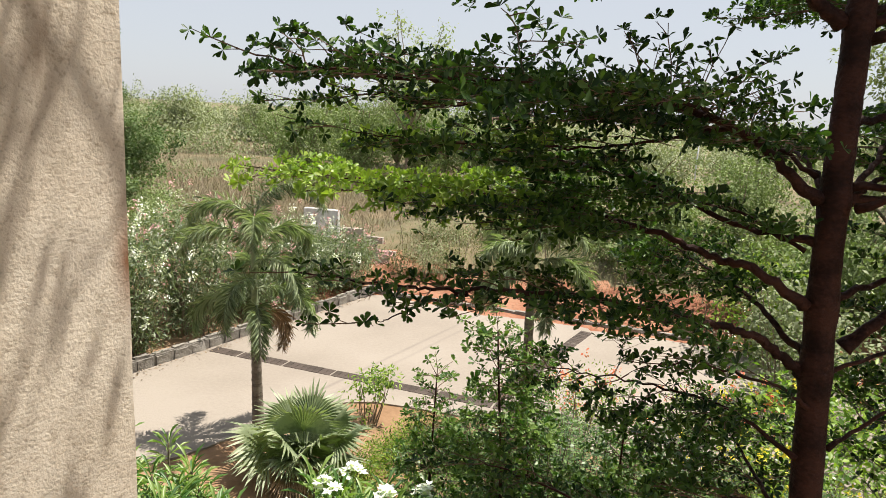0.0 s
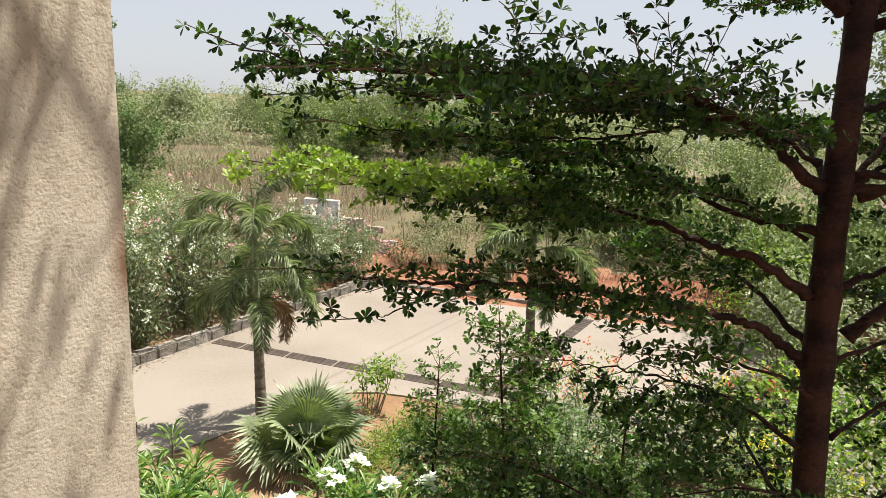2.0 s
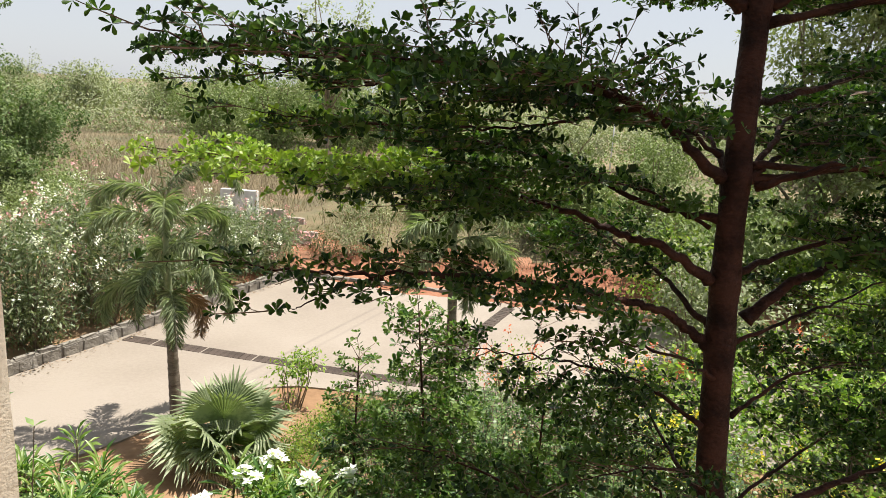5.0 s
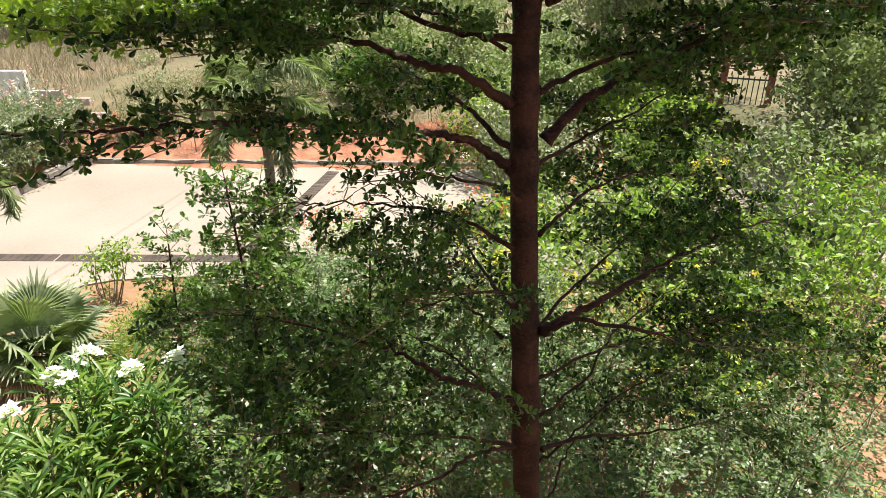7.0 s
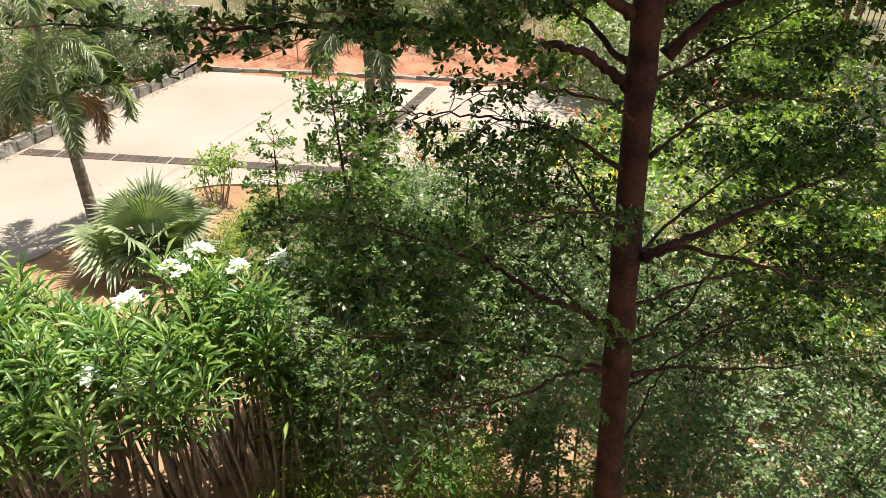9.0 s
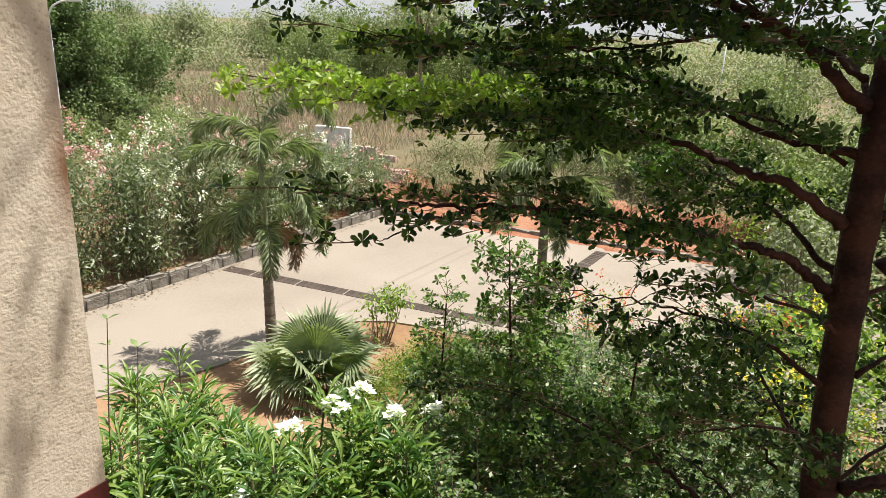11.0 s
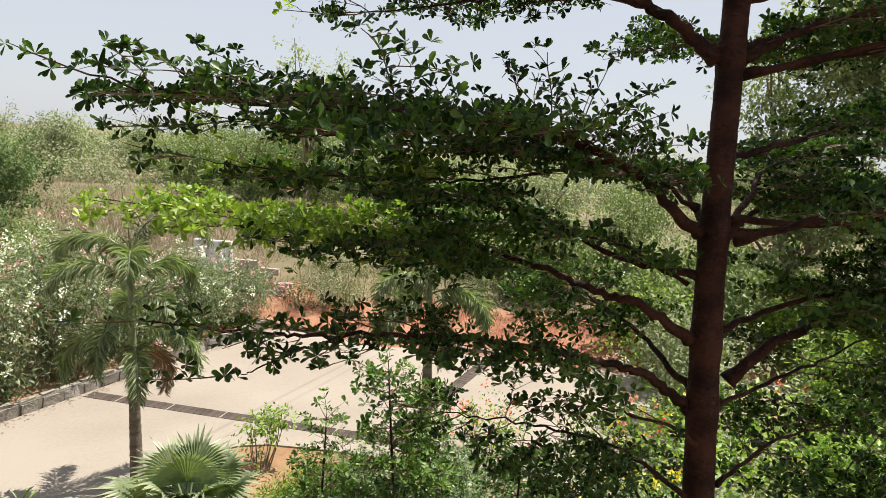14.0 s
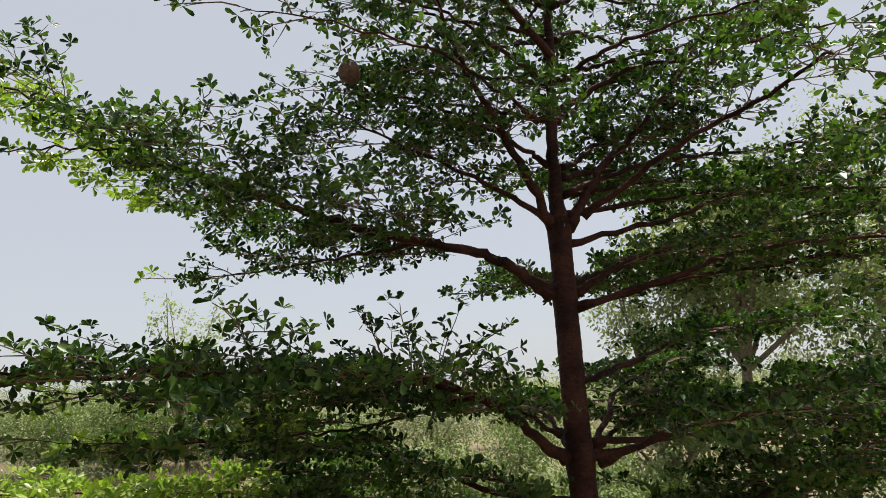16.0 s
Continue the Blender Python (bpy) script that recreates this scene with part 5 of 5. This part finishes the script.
for k, (x, y) in enumerate(open_spots):
    leafy_bush("low_herb", (x, y, -0.03), "low soft green herb on bare soil", "plant", 340 + k, 0.42 if k < 9 else 0.5, 0.3 if k < 9 else 0.8, 0.07, NARROW, M["cover"], 26, 70, "low herbs", 5, None, 0, 0.05, 0.0)
leafy_bush("young_shrub", (-0.73, 10.35, -0.03), "small bare-stemmed shrub with tufts of pale leaves", "shrub", 130, 0.55, 0.92, 0.08, OVAL, M["broad"], 18, 34, "", 9, None, 0, 0.05, 0.8, 1.0)
leafy_bush("red_shrub", (2.9, 10.6, -0.03), "round shrub covered with orange-red blossoms", "shrub", 131, 0.6, 1.0, 0.06, OVAL, M["cover"], 10, 120, "", 6, "red_flower", 34, 0.05, 0.1)
leafy_bush("red_shrub", (4.6, 10.3, -0.03), "round shrub covered with orange-red blossoms", "shrub", 132, 0.5, 0.8, 0.06, OVAL, M["cover"], 10, 100, "", 6, "red_flower", 12, 0.045, 0.1)
for k, (x, y, h) in enumerate([(5.6, 10.7, 0.8), (8.6, 11.0, 0.9)]):
    leafy_bush("red_shrub", (x, y, -0.03), "small shrub with orange-red blossoms beside the court", "shrub", 133 + k, 0.5, h, 0.06, OVAL, M["cover"], 10, 90, "", 6, "red_flower", 34, 0.05, 0.1)
for k, (x, y, h) in enumerate([(3.7, 7.0, 1.6), (4.1, 7.5, 1.35), (9.7, 9.4, 1.4)]):
    leafy_bush("yellow_shrub", (x, y, -0.03), "slender shrub topped with clusters of yellow flowers", "shrub", 136 + k, 0.4, h, 0.06, OVAL, M["cover"], 10, 80, "yellow flowering shrubs", 6, "yellow", 30, 0.05, 0.3)


# ---- trees beyond ----
def open_tree(name, at0, label, seed, height, radius, leaf, material, per=22, clumps=420, lean=0.0, low=0.4, tight=0.13, stout=1.0):
    """A tree with a forked trunk and an uneven crown of feathery clumps."""
    rng = np.random.default_rng(seed)
    tree = thing(name, at0, label, "tree", "trees beyond the court")
    v, f = tube(curve_points([(0, 0, -0.2), (lean * 0.3, 0.1, height * 0.2), (lean * 0.6, 0, height * 0.42)], 5), np.linspace(0.027 * height * stout, 0.018 * height * stout, 11), 9, 0.06, rng)
    mesh_ob("trunk", v, f, M["stem"], tree, shade=True)
    rows = []
    base = np.array([lean * 0.6, 0, height * low])
    for k in range(11):
        a = k * 2.4 + rng.normal(0, 0.3)
        e = rng.uniform(0.15, 1.35)
        out = radius * (0.55 + 0.5 * rng.random())
        tip = base + np.array([math.cos(a) * math.cos(e) * out, math.sin(a) * math.cos(e) * out, math.sin(e) * height * (0.95 - low) * rng.uniform(0.8, 1.05)])
        mid = base * 0.5 + tip * 0.5 + np.array([0, 0, 0.06 * height]) + rng.normal(0, 0.05 * radius, 3)
        q = curve_points([base * 0.9, mid, tip], 6)
        v, f = tube(q, np.linspace(0.012 * height * stout, 0.004 * height * stout, len(q)), 5)
        mesh_ob("branch", v, f, M["stem"], tree)
        for _ in range(clumps // 11):
            s = rng.uniform(0.3, 1.05)
            c = q[min(len(q) - 1, int(s * (len(q) - 1)))] + rng.normal(0, 0.17 * radius, 3) * [1, 1, 0.8]
            rows.append((*c, tight * radius * rng.uniform(0.5, 1.2)))
    a, w, u, s = crown_leaves(rng, np.array(rows), per, leaf, 1.0, 0.5)
    tagged(leaf_ob("crown", DIAMOND, a, w, u, s, material, tree), kind="stuff")
    return tree


open_tree("spreading_tree", (-13.6, 26.0, 0.2), "broad feathery green tree beside a street lamp", 150, 8.0, 4.3, 0.115, M["tree_green"], 140, 700, low=0.1, tight=0.1)
for k, (x, y, h, r) in enumerate([(9.5, 15.5, 3.6, 2.4), (7.0, 20.0, 3.2, 2.4), (11.0, 24.0, 3.8, 3.0), (5.5, 27.0, 4.0, 2.8), (15.5, 12.0, 5.5, 2.8), (22.0, 14.5, 6.5, 3.2), (13.4, 9.3, 4.2, 2.2)]):
    open_tree("spreading_tree", (x, y, 0.3), "olive tree with feathery foliage in sun", 151 + k, h, r, 0.13, M["wood_green"], 20, 480, low=0.12, tight=0.1, stout=0.6)
for k, (x, y, h, r) in enumerate([(14.4, 19.0, 9.6, 3.4), (18.5, 12.5, 14.0, 5.4), (15.5, 16.5, 12.8, 4.2)]):
    open_tree("spreading_tree", (x, y, 0.3), "tall pale olive tree with dense feathery foliage", 251 + k, h, r, 0.16, M["side_green"], 32, 950 if k else 480, low=0.42 if k == 2 else 0.14, tight=0.11, stout=0.6)
open_tree("spreading_tree", (-1.0, 44.0, 0.5), "thin tall tree with sparse airy crown", 162, 11.6, 3.6, 0.26, M["hazed_green"], 9, 300, low=0.3, tight=0.1, stout=0.4)
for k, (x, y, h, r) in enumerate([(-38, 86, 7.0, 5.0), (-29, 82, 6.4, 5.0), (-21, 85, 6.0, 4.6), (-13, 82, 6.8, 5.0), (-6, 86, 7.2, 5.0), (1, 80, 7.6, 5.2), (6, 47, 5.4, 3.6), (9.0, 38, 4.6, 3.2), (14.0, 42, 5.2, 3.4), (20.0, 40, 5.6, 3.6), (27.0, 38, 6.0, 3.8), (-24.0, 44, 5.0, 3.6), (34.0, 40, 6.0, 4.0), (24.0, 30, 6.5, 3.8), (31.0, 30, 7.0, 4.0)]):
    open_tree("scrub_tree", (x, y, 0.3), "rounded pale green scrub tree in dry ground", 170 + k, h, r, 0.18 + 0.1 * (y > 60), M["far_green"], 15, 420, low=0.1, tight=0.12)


for k, (x, y, h, r) in enumerate([(-8.5, 50, 5.8, 3.8), (-4.5, 46, 5.6, 3.8), (-0.5, 49, 6.4, 4.0), (3.5, 46, 5.8, 3.8), (-6.5, 58, 6.6, 4.4), (-2.0, 57, 6.8, 4.4), (2.0, 56, 6.6, 4.2), (-13.0, 64, 6.4, 4.6)]):
    open_tree("scrub_tree", (x, y, 0.3), "rounded green scrub tree beyond the dry field", 480 + k, h, r, 0.17, M["wood_green"], 24, 460, low=0.06, tight=0.12)


def scatter_bushes(name, label, seed, count, near, far, wide, r_range, h_range, leaf, material, clumps, per, avoid=None):
    """A belt of bushes or low trees as one mass."""
    rng = np.random.default_rng(seed)
    rows = []
    while count > 0:
        y = rng.uniform(near, far)
        x = rng.uniform(*wide) * y
        if avoid and avoid(x, y):
            count -= 0.2
            continue
        count -= 1
        r, h = rng.uniform(*r_range), h_range[0] + (h_range[1] - h_range[0]) * rng.random() ** 2
        for _ in range(clumps):
            d = unit(rng.standard_normal(3))
            k = rng.uniform(0.5, 1)
            rows.append((x + d[0] * r * k, y + d[1] * r * k, max(0.2, 0.5 * h + d[2] * 0.5 * h * k) + 0.35, r * 0.3))
    a, w, u, s = crown_leaves(rng, np.array(rows), per, leaf, 1.0, 0.3)
    s *= 0.55 + a[:, 1] / 80
    tagged(leaf_ob(name, DIAMOND, a, w, u, s, material), label, "woods", kind="stuff")


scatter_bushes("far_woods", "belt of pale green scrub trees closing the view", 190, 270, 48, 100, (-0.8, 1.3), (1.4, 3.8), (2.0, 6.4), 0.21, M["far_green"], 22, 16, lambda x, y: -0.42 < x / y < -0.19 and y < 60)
scatter_bushes("distant_woods", "grey-green woods along the horizon, paled by haze in their colour", 192, 260, 95, 230, (-0.8, 1.5), (3.0, 6.5), (2.4, 8.0), 0.24, M["hazed_green"], 16, 18)
scatter_bushes("understorey", "dark green bushes under the spreading tree", 193, 26, 21, 27, (-0.66, -0.36), (0.8, 1.4), (1.2, 2.0), 0.12, M["wood_green"], 24, 26)
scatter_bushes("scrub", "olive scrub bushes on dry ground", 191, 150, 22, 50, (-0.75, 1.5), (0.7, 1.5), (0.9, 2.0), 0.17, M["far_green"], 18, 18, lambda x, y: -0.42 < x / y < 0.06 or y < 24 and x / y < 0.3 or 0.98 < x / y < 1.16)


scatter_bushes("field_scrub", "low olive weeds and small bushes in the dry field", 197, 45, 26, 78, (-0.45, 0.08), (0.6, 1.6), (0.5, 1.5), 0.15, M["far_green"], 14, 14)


def tufts(name, label, seed, count, spot, height, material, lean=0.25):
    """Upright blades of dry or green grass as one mass; spot gives a place."""
    rng = np.random.default_rng(seed)
    p = np.array([spot(rng) for _ in range(count)])
    way = np.c_[rng.normal(0, lean, (count, 2)), np.ones(count)]
    up = np.c_[rng.standard_normal((count, 2)), np.zeros(count)]
    wide = (BLADE[0] * [0.7, 1, 1], BLADE[1])
    tagged(leaf_ob(name, wide, p, way, up, height * rng.uniform(0.5, 1.2, count), material), label, "grass", kind="stuff")


def in_field(rng):
    y = 23 + 55 * rng.random() ** 1.3
    return rng.uniform(-0.5, 0.12) * y, y, 0.1 + 0.006 * (y - 24)


def on_bank(rng):
    b = 6.5 + 15 * rng.random() ** 0.55
    p = court(rng.uniform(-2, 15), b)
    return p.x, p.y, 0.02 + 0.75 * min(1, max(0, b - 5.2) / 4.5) ** 1.3


tufts("dry_grass", "tall dry purplish-brown grass", 195, 45000, in_field, 0.8, M["dry_grass"], 0.4)
tufts("weeds", "olive weeds and dry grass on the red bank", 196, 42000, on_bank, 0.42, M["weed"], 0.5)


for k in range(34):
    rng = np.random.default_rng(800 + k)
    b = 7.2 + 11 * rng.random()
    p = court(rng.uniform(-1.5, 12), b)
    leafy_bush("bank_bush", (p.x, p.y, -0.02 + 0.75 * min(1, (b - 5.2) / 4.5) ** 1.3), "low olive weed bush on the red bank", "shrub", 800 + k, rng.uniform(0.4, 0.9), rng.uniform(0.4, 1.0), 0.12, NARROW, M["weed" if k % 2 else "far_green"], 15, 56, "weed bushes", 4, None, 0, 0.05, 0.0)


def sapling(at0, height, seed):
    rng = np.random.default_rng(seed)
    plant = thing("sapling", at0, "thin staked sapling on the red bank", "sapling", "saplings on the bank")
    q = curve_points([(0, 0, -0.1), (rng.normal(0, 0.03), 0, height * 0.5), (rng.normal(0, 0.1), rng.normal(0, 0.05), height)], 4)
    v, f = tube(q, np.linspace(0.018, 0.006, len(q)), 5)
    mesh_ob("trunk", v, f, M["stem"], plant)
    rows = np.c_[q[4:, :3] + rng.normal(0, 0.1, (len(q) - 4, 3)), np.full(len(q) - 4, 0.16)]
    a, w, u, s = crown_leaves(rng, rows, 24, 0.09, 1.0, 0.3)
    tagged(leaf_ob("leaves", NARROW, a, w, u, s, M["grass"], plant), kind="stuff")


for k in range(26):
    rng = np.random.default_rng(400 + k)
    p = court(-0.5 + 0.42 * k + rng.normal(0, 0.1), 6.3 + rng.uniform(0, 2.6))
    sapling((p.x, p.y, 0.05 + 0.08 * ((p - CORNER).dot(U) - 5)), rng.uniform(0.8, 1.5), 430 + k)


def street_lamp(at0, height, heading, label):
    lamp = thing("street_lamp", at0, label, "street lamp")
    v, f = tube([(0, 0, -0.1), (0, 0, height * 0.5), (0, 0, height)], [0.05, 0.04, 0.03], 12)
    mesh_ob("pole", v, f, M["galvanised"], lamp, shade=True)
    h = np.array([math.cos(heading), math.sin(heading), 0])
    q = curve_points([(0, 0, height - 0.02), h * 0.15 + [0, 0, height + 0.25], h * 0.4 + [0, 0, height + 0.4], h * 0.6 + [0, 0, height + 0.44]], 5)
    v, f = tube(q, np.full(len(q), 0.028), 8)
    mesh_ob("arm", v, f, M["galvanised"], lamp, shade=True)
    bm = box_bm((0.42, 0.16, 0.08), (0, 0, 0), 0.03)
    bmesh.ops.transform(bm, matrix=Matrix.Translation(h * 0.78 + np.array([0, 0, height + 0.44])) @ Matrix.Rotation(heading, 4, "Z"), verts=bm.verts)
    part("lamp_head", bm, M["galvanised"], lamp)


street_lamp((-11.76, 21.9, 0), 4.75, 0.25, "grey steel street lamp with curved arm")


def boundary_wall():
    rng = np.random.default_rng(170)
    wall = thing("boundary_wall", (0, 0, 0), "weathered white rendered end of the boundary wall", "wall", kind="structure")
    part("panel", box_bm((1.15, 0.2, 1.5), (-3.05, 20.9, 1.2), 0.015, Matrix.Rotation(-0.3, 4, "Z")), M["white_wall"], wall)
    block = bpy.data.meshes.new("block")
    bm = box_bm((0.39, 0.16, 0.19), (0, 0, 0), 0.008)
    bm.to_mesh(block)
    bm.free()
    block.materials.append(M["block"])
    for course in range(5):
        for k in range(4):
            if rng.random() < 0.03 or k > 3 - course // 2:
                continue
            x = -2.3 + 0.4 * k + 0.2 * (course % 2)
            ob = new("block", block)
            ob.parent = wall
            ob.matrix_basis = Matrix.Translation((x, 20.95 - 0.3 * (x + 2.3) + rng.normal(0, 0.006), 0.5 + 0.2 * course)) @ Matrix.Rotation(-0.29, 4, "Z")


boundary_wall()


# ---- flower heads, nest, gate and lamp pole ----
for k, spot in enumerate([(-0.97, 4.5, 2.12), (-0.66, 4.7, 2.19), (-0.48, 4.9, 2.22), (-0.2, 4.7, 2.15), (-1.23, 4.1, 1.79), (0.09, 5.0, 1.99), (-1.02, 4.12, 1.64)]):
    flower_head(spot, 500 + k)


def nest(at0):
    rng = np.random.default_rng(520)
    bm = bmesh.new()
    bmesh.ops.create_icosphere(bm, subdivisions=4, radius=0.05)
    for v in bm.verts:
        v.co *= 1 + 0.16 * noise.noise(v.co * 28) + 0.05 * noise.noise(v.co * 90)
        v.co.z *= 1.05
    ob = part("nest", bm, M["nest"], shade=True)
    ob.matrix_basis = Matrix.Translation(at0)
    tagged(ob, "rough brown papery nest hanging among leaves", "nest")


nest((0.72, 2.85, 6.49))


def gate():
    posts = thing("gate", (17.4, 16.2, 0), "red-brown gate posts with a dark metal leaf", "gate")
    for x in (-0.75, -0.45, 0.95):
        bm = box_bm((0.2, 0.2, 1.9), (x, 0.1 * x, 0.95), 0.012)
        cap = box_bm((0.26, 0.26, 0.08), (x, 0.1 * x, 1.94), 0.01)
        me = bpy.data.meshes.new("cap")
        cap.to_mesh(me)
        cap.free()
        bm.from_mesh(me)
        part("post", bm, M["brick_red"], posts)
    for k in range(7):
        part("bar", box_bm((0.03, 0.03, 1.5), (-0.2 + 0.16 * k, 0, 0.85), 0.004), M["dark_metal"], posts)
    for z in (0.2, 1.5):
        part("rail", box_bm((1.3, 0.03, 0.05), (0.27, 0.02, z), 0.004), M["dark_metal"], posts)
    posts.rotation_euler = (0, 0, -0.75)


gate()
tagged(part("path", box_bm((15.0, 2.0, 0.1), (23.5, 21.9, 0.06), 0.01, Matrix.Rotation(0.76, 4, "Z")), M["concrete"]), "pale concrete path beyond the gate", "path", kind="structure")
street_lamp((15.2, 37.5, 0.3), 4.6, 2.6, "distant grey lamp pole above the scrub")

# long shoots that stand up in front of the court
for k, (x, y, h) in enumerate([(-2.27, 4.4, 3.0), (-2.08, 4.4, 2.8)]):
    rng = np.random.default_rng(540 + k)
    shoot = thing("shrub_shoot", (x, y, -0.03), "thin upright shoot with a few yellowing leaves", "shrub")
    q = curve_points([(0, 0, 0), (0.02, 0.0, h * 0.6), (0.1, 0.02, h)], 6)
    v, f = tube(q, np.linspace(0.01, 0.003, len(q)), 5)
    mesh_ob("stem", v, f, M["stem"], shoot)
    at, way, up, size = [], [], [], []
    for i, c in enumerate(q[5:]):
        for s in (0, 1, 2):
            a = 2.4 * (3 * i + s)
            at.append(c)
            way.append((math.cos(a), math.sin(a), 0.5))
            up.append((0, 0, 1.0))
            size.append(rng.uniform(0.05, 0.1))
    for p, w, u, s in zip(at, way, up, size):
        leaf_ob("leaf", OVAL, [p], [w], [u], [s], M["strap"], shoot)


# ---- small pieces of pavement and kerb ----
kerb_line("kerb", court(-0.1, -8), U, 13.9, turn_u, (0.42, 0.2, 0.3), "rough grey stone kerb along the court")
kerb_line("kerb", court(0.0, 5.83), V, 15, turn_v, (0.5, 0.14, 0.16), "low grey kerb at the far side of the court")
stone_band()


def litter():
    """Dry leaves and straw blown along the kerb and over the bank."""
    rng = np.random.default_rng(600)
    spots = []
    for _ in range(700):
        p = court(0.02 + abs(rng.normal(0, 0.12)), rng.uniform(-7, 5.6))
        spots.append((p.x, p.y, 0.006))
    for _ in range(2600):
        p = court(rng.uniform(-1, 12), rng.uniform(6.0, 9.5))
        spots.append((p.x, p.y, 0.06 + 0.75 * min(1, ((p - CORNER).dot(U) - 0.18 * 0 - 5.2) / 4.5) ** 1.3 if (p - CORNER).dot(U) > 5.3 else 0.03))
    n = len(spots)
    way = np.c_[rng.standard_normal((n, 2)), rng.normal(0.1, 0.1, n)]
    up = np.c_[rng.normal(0, 0.3, (n, 2)), np.ones(n)]
    tagged(leaf_ob("leaf_litter", DIAMOND, spots, way, up, rng.uniform(0.02, 0.07, n), M["litter"]), "dry fallen leaves along the kerb and bank", "litter", kind="stuff")


litter()
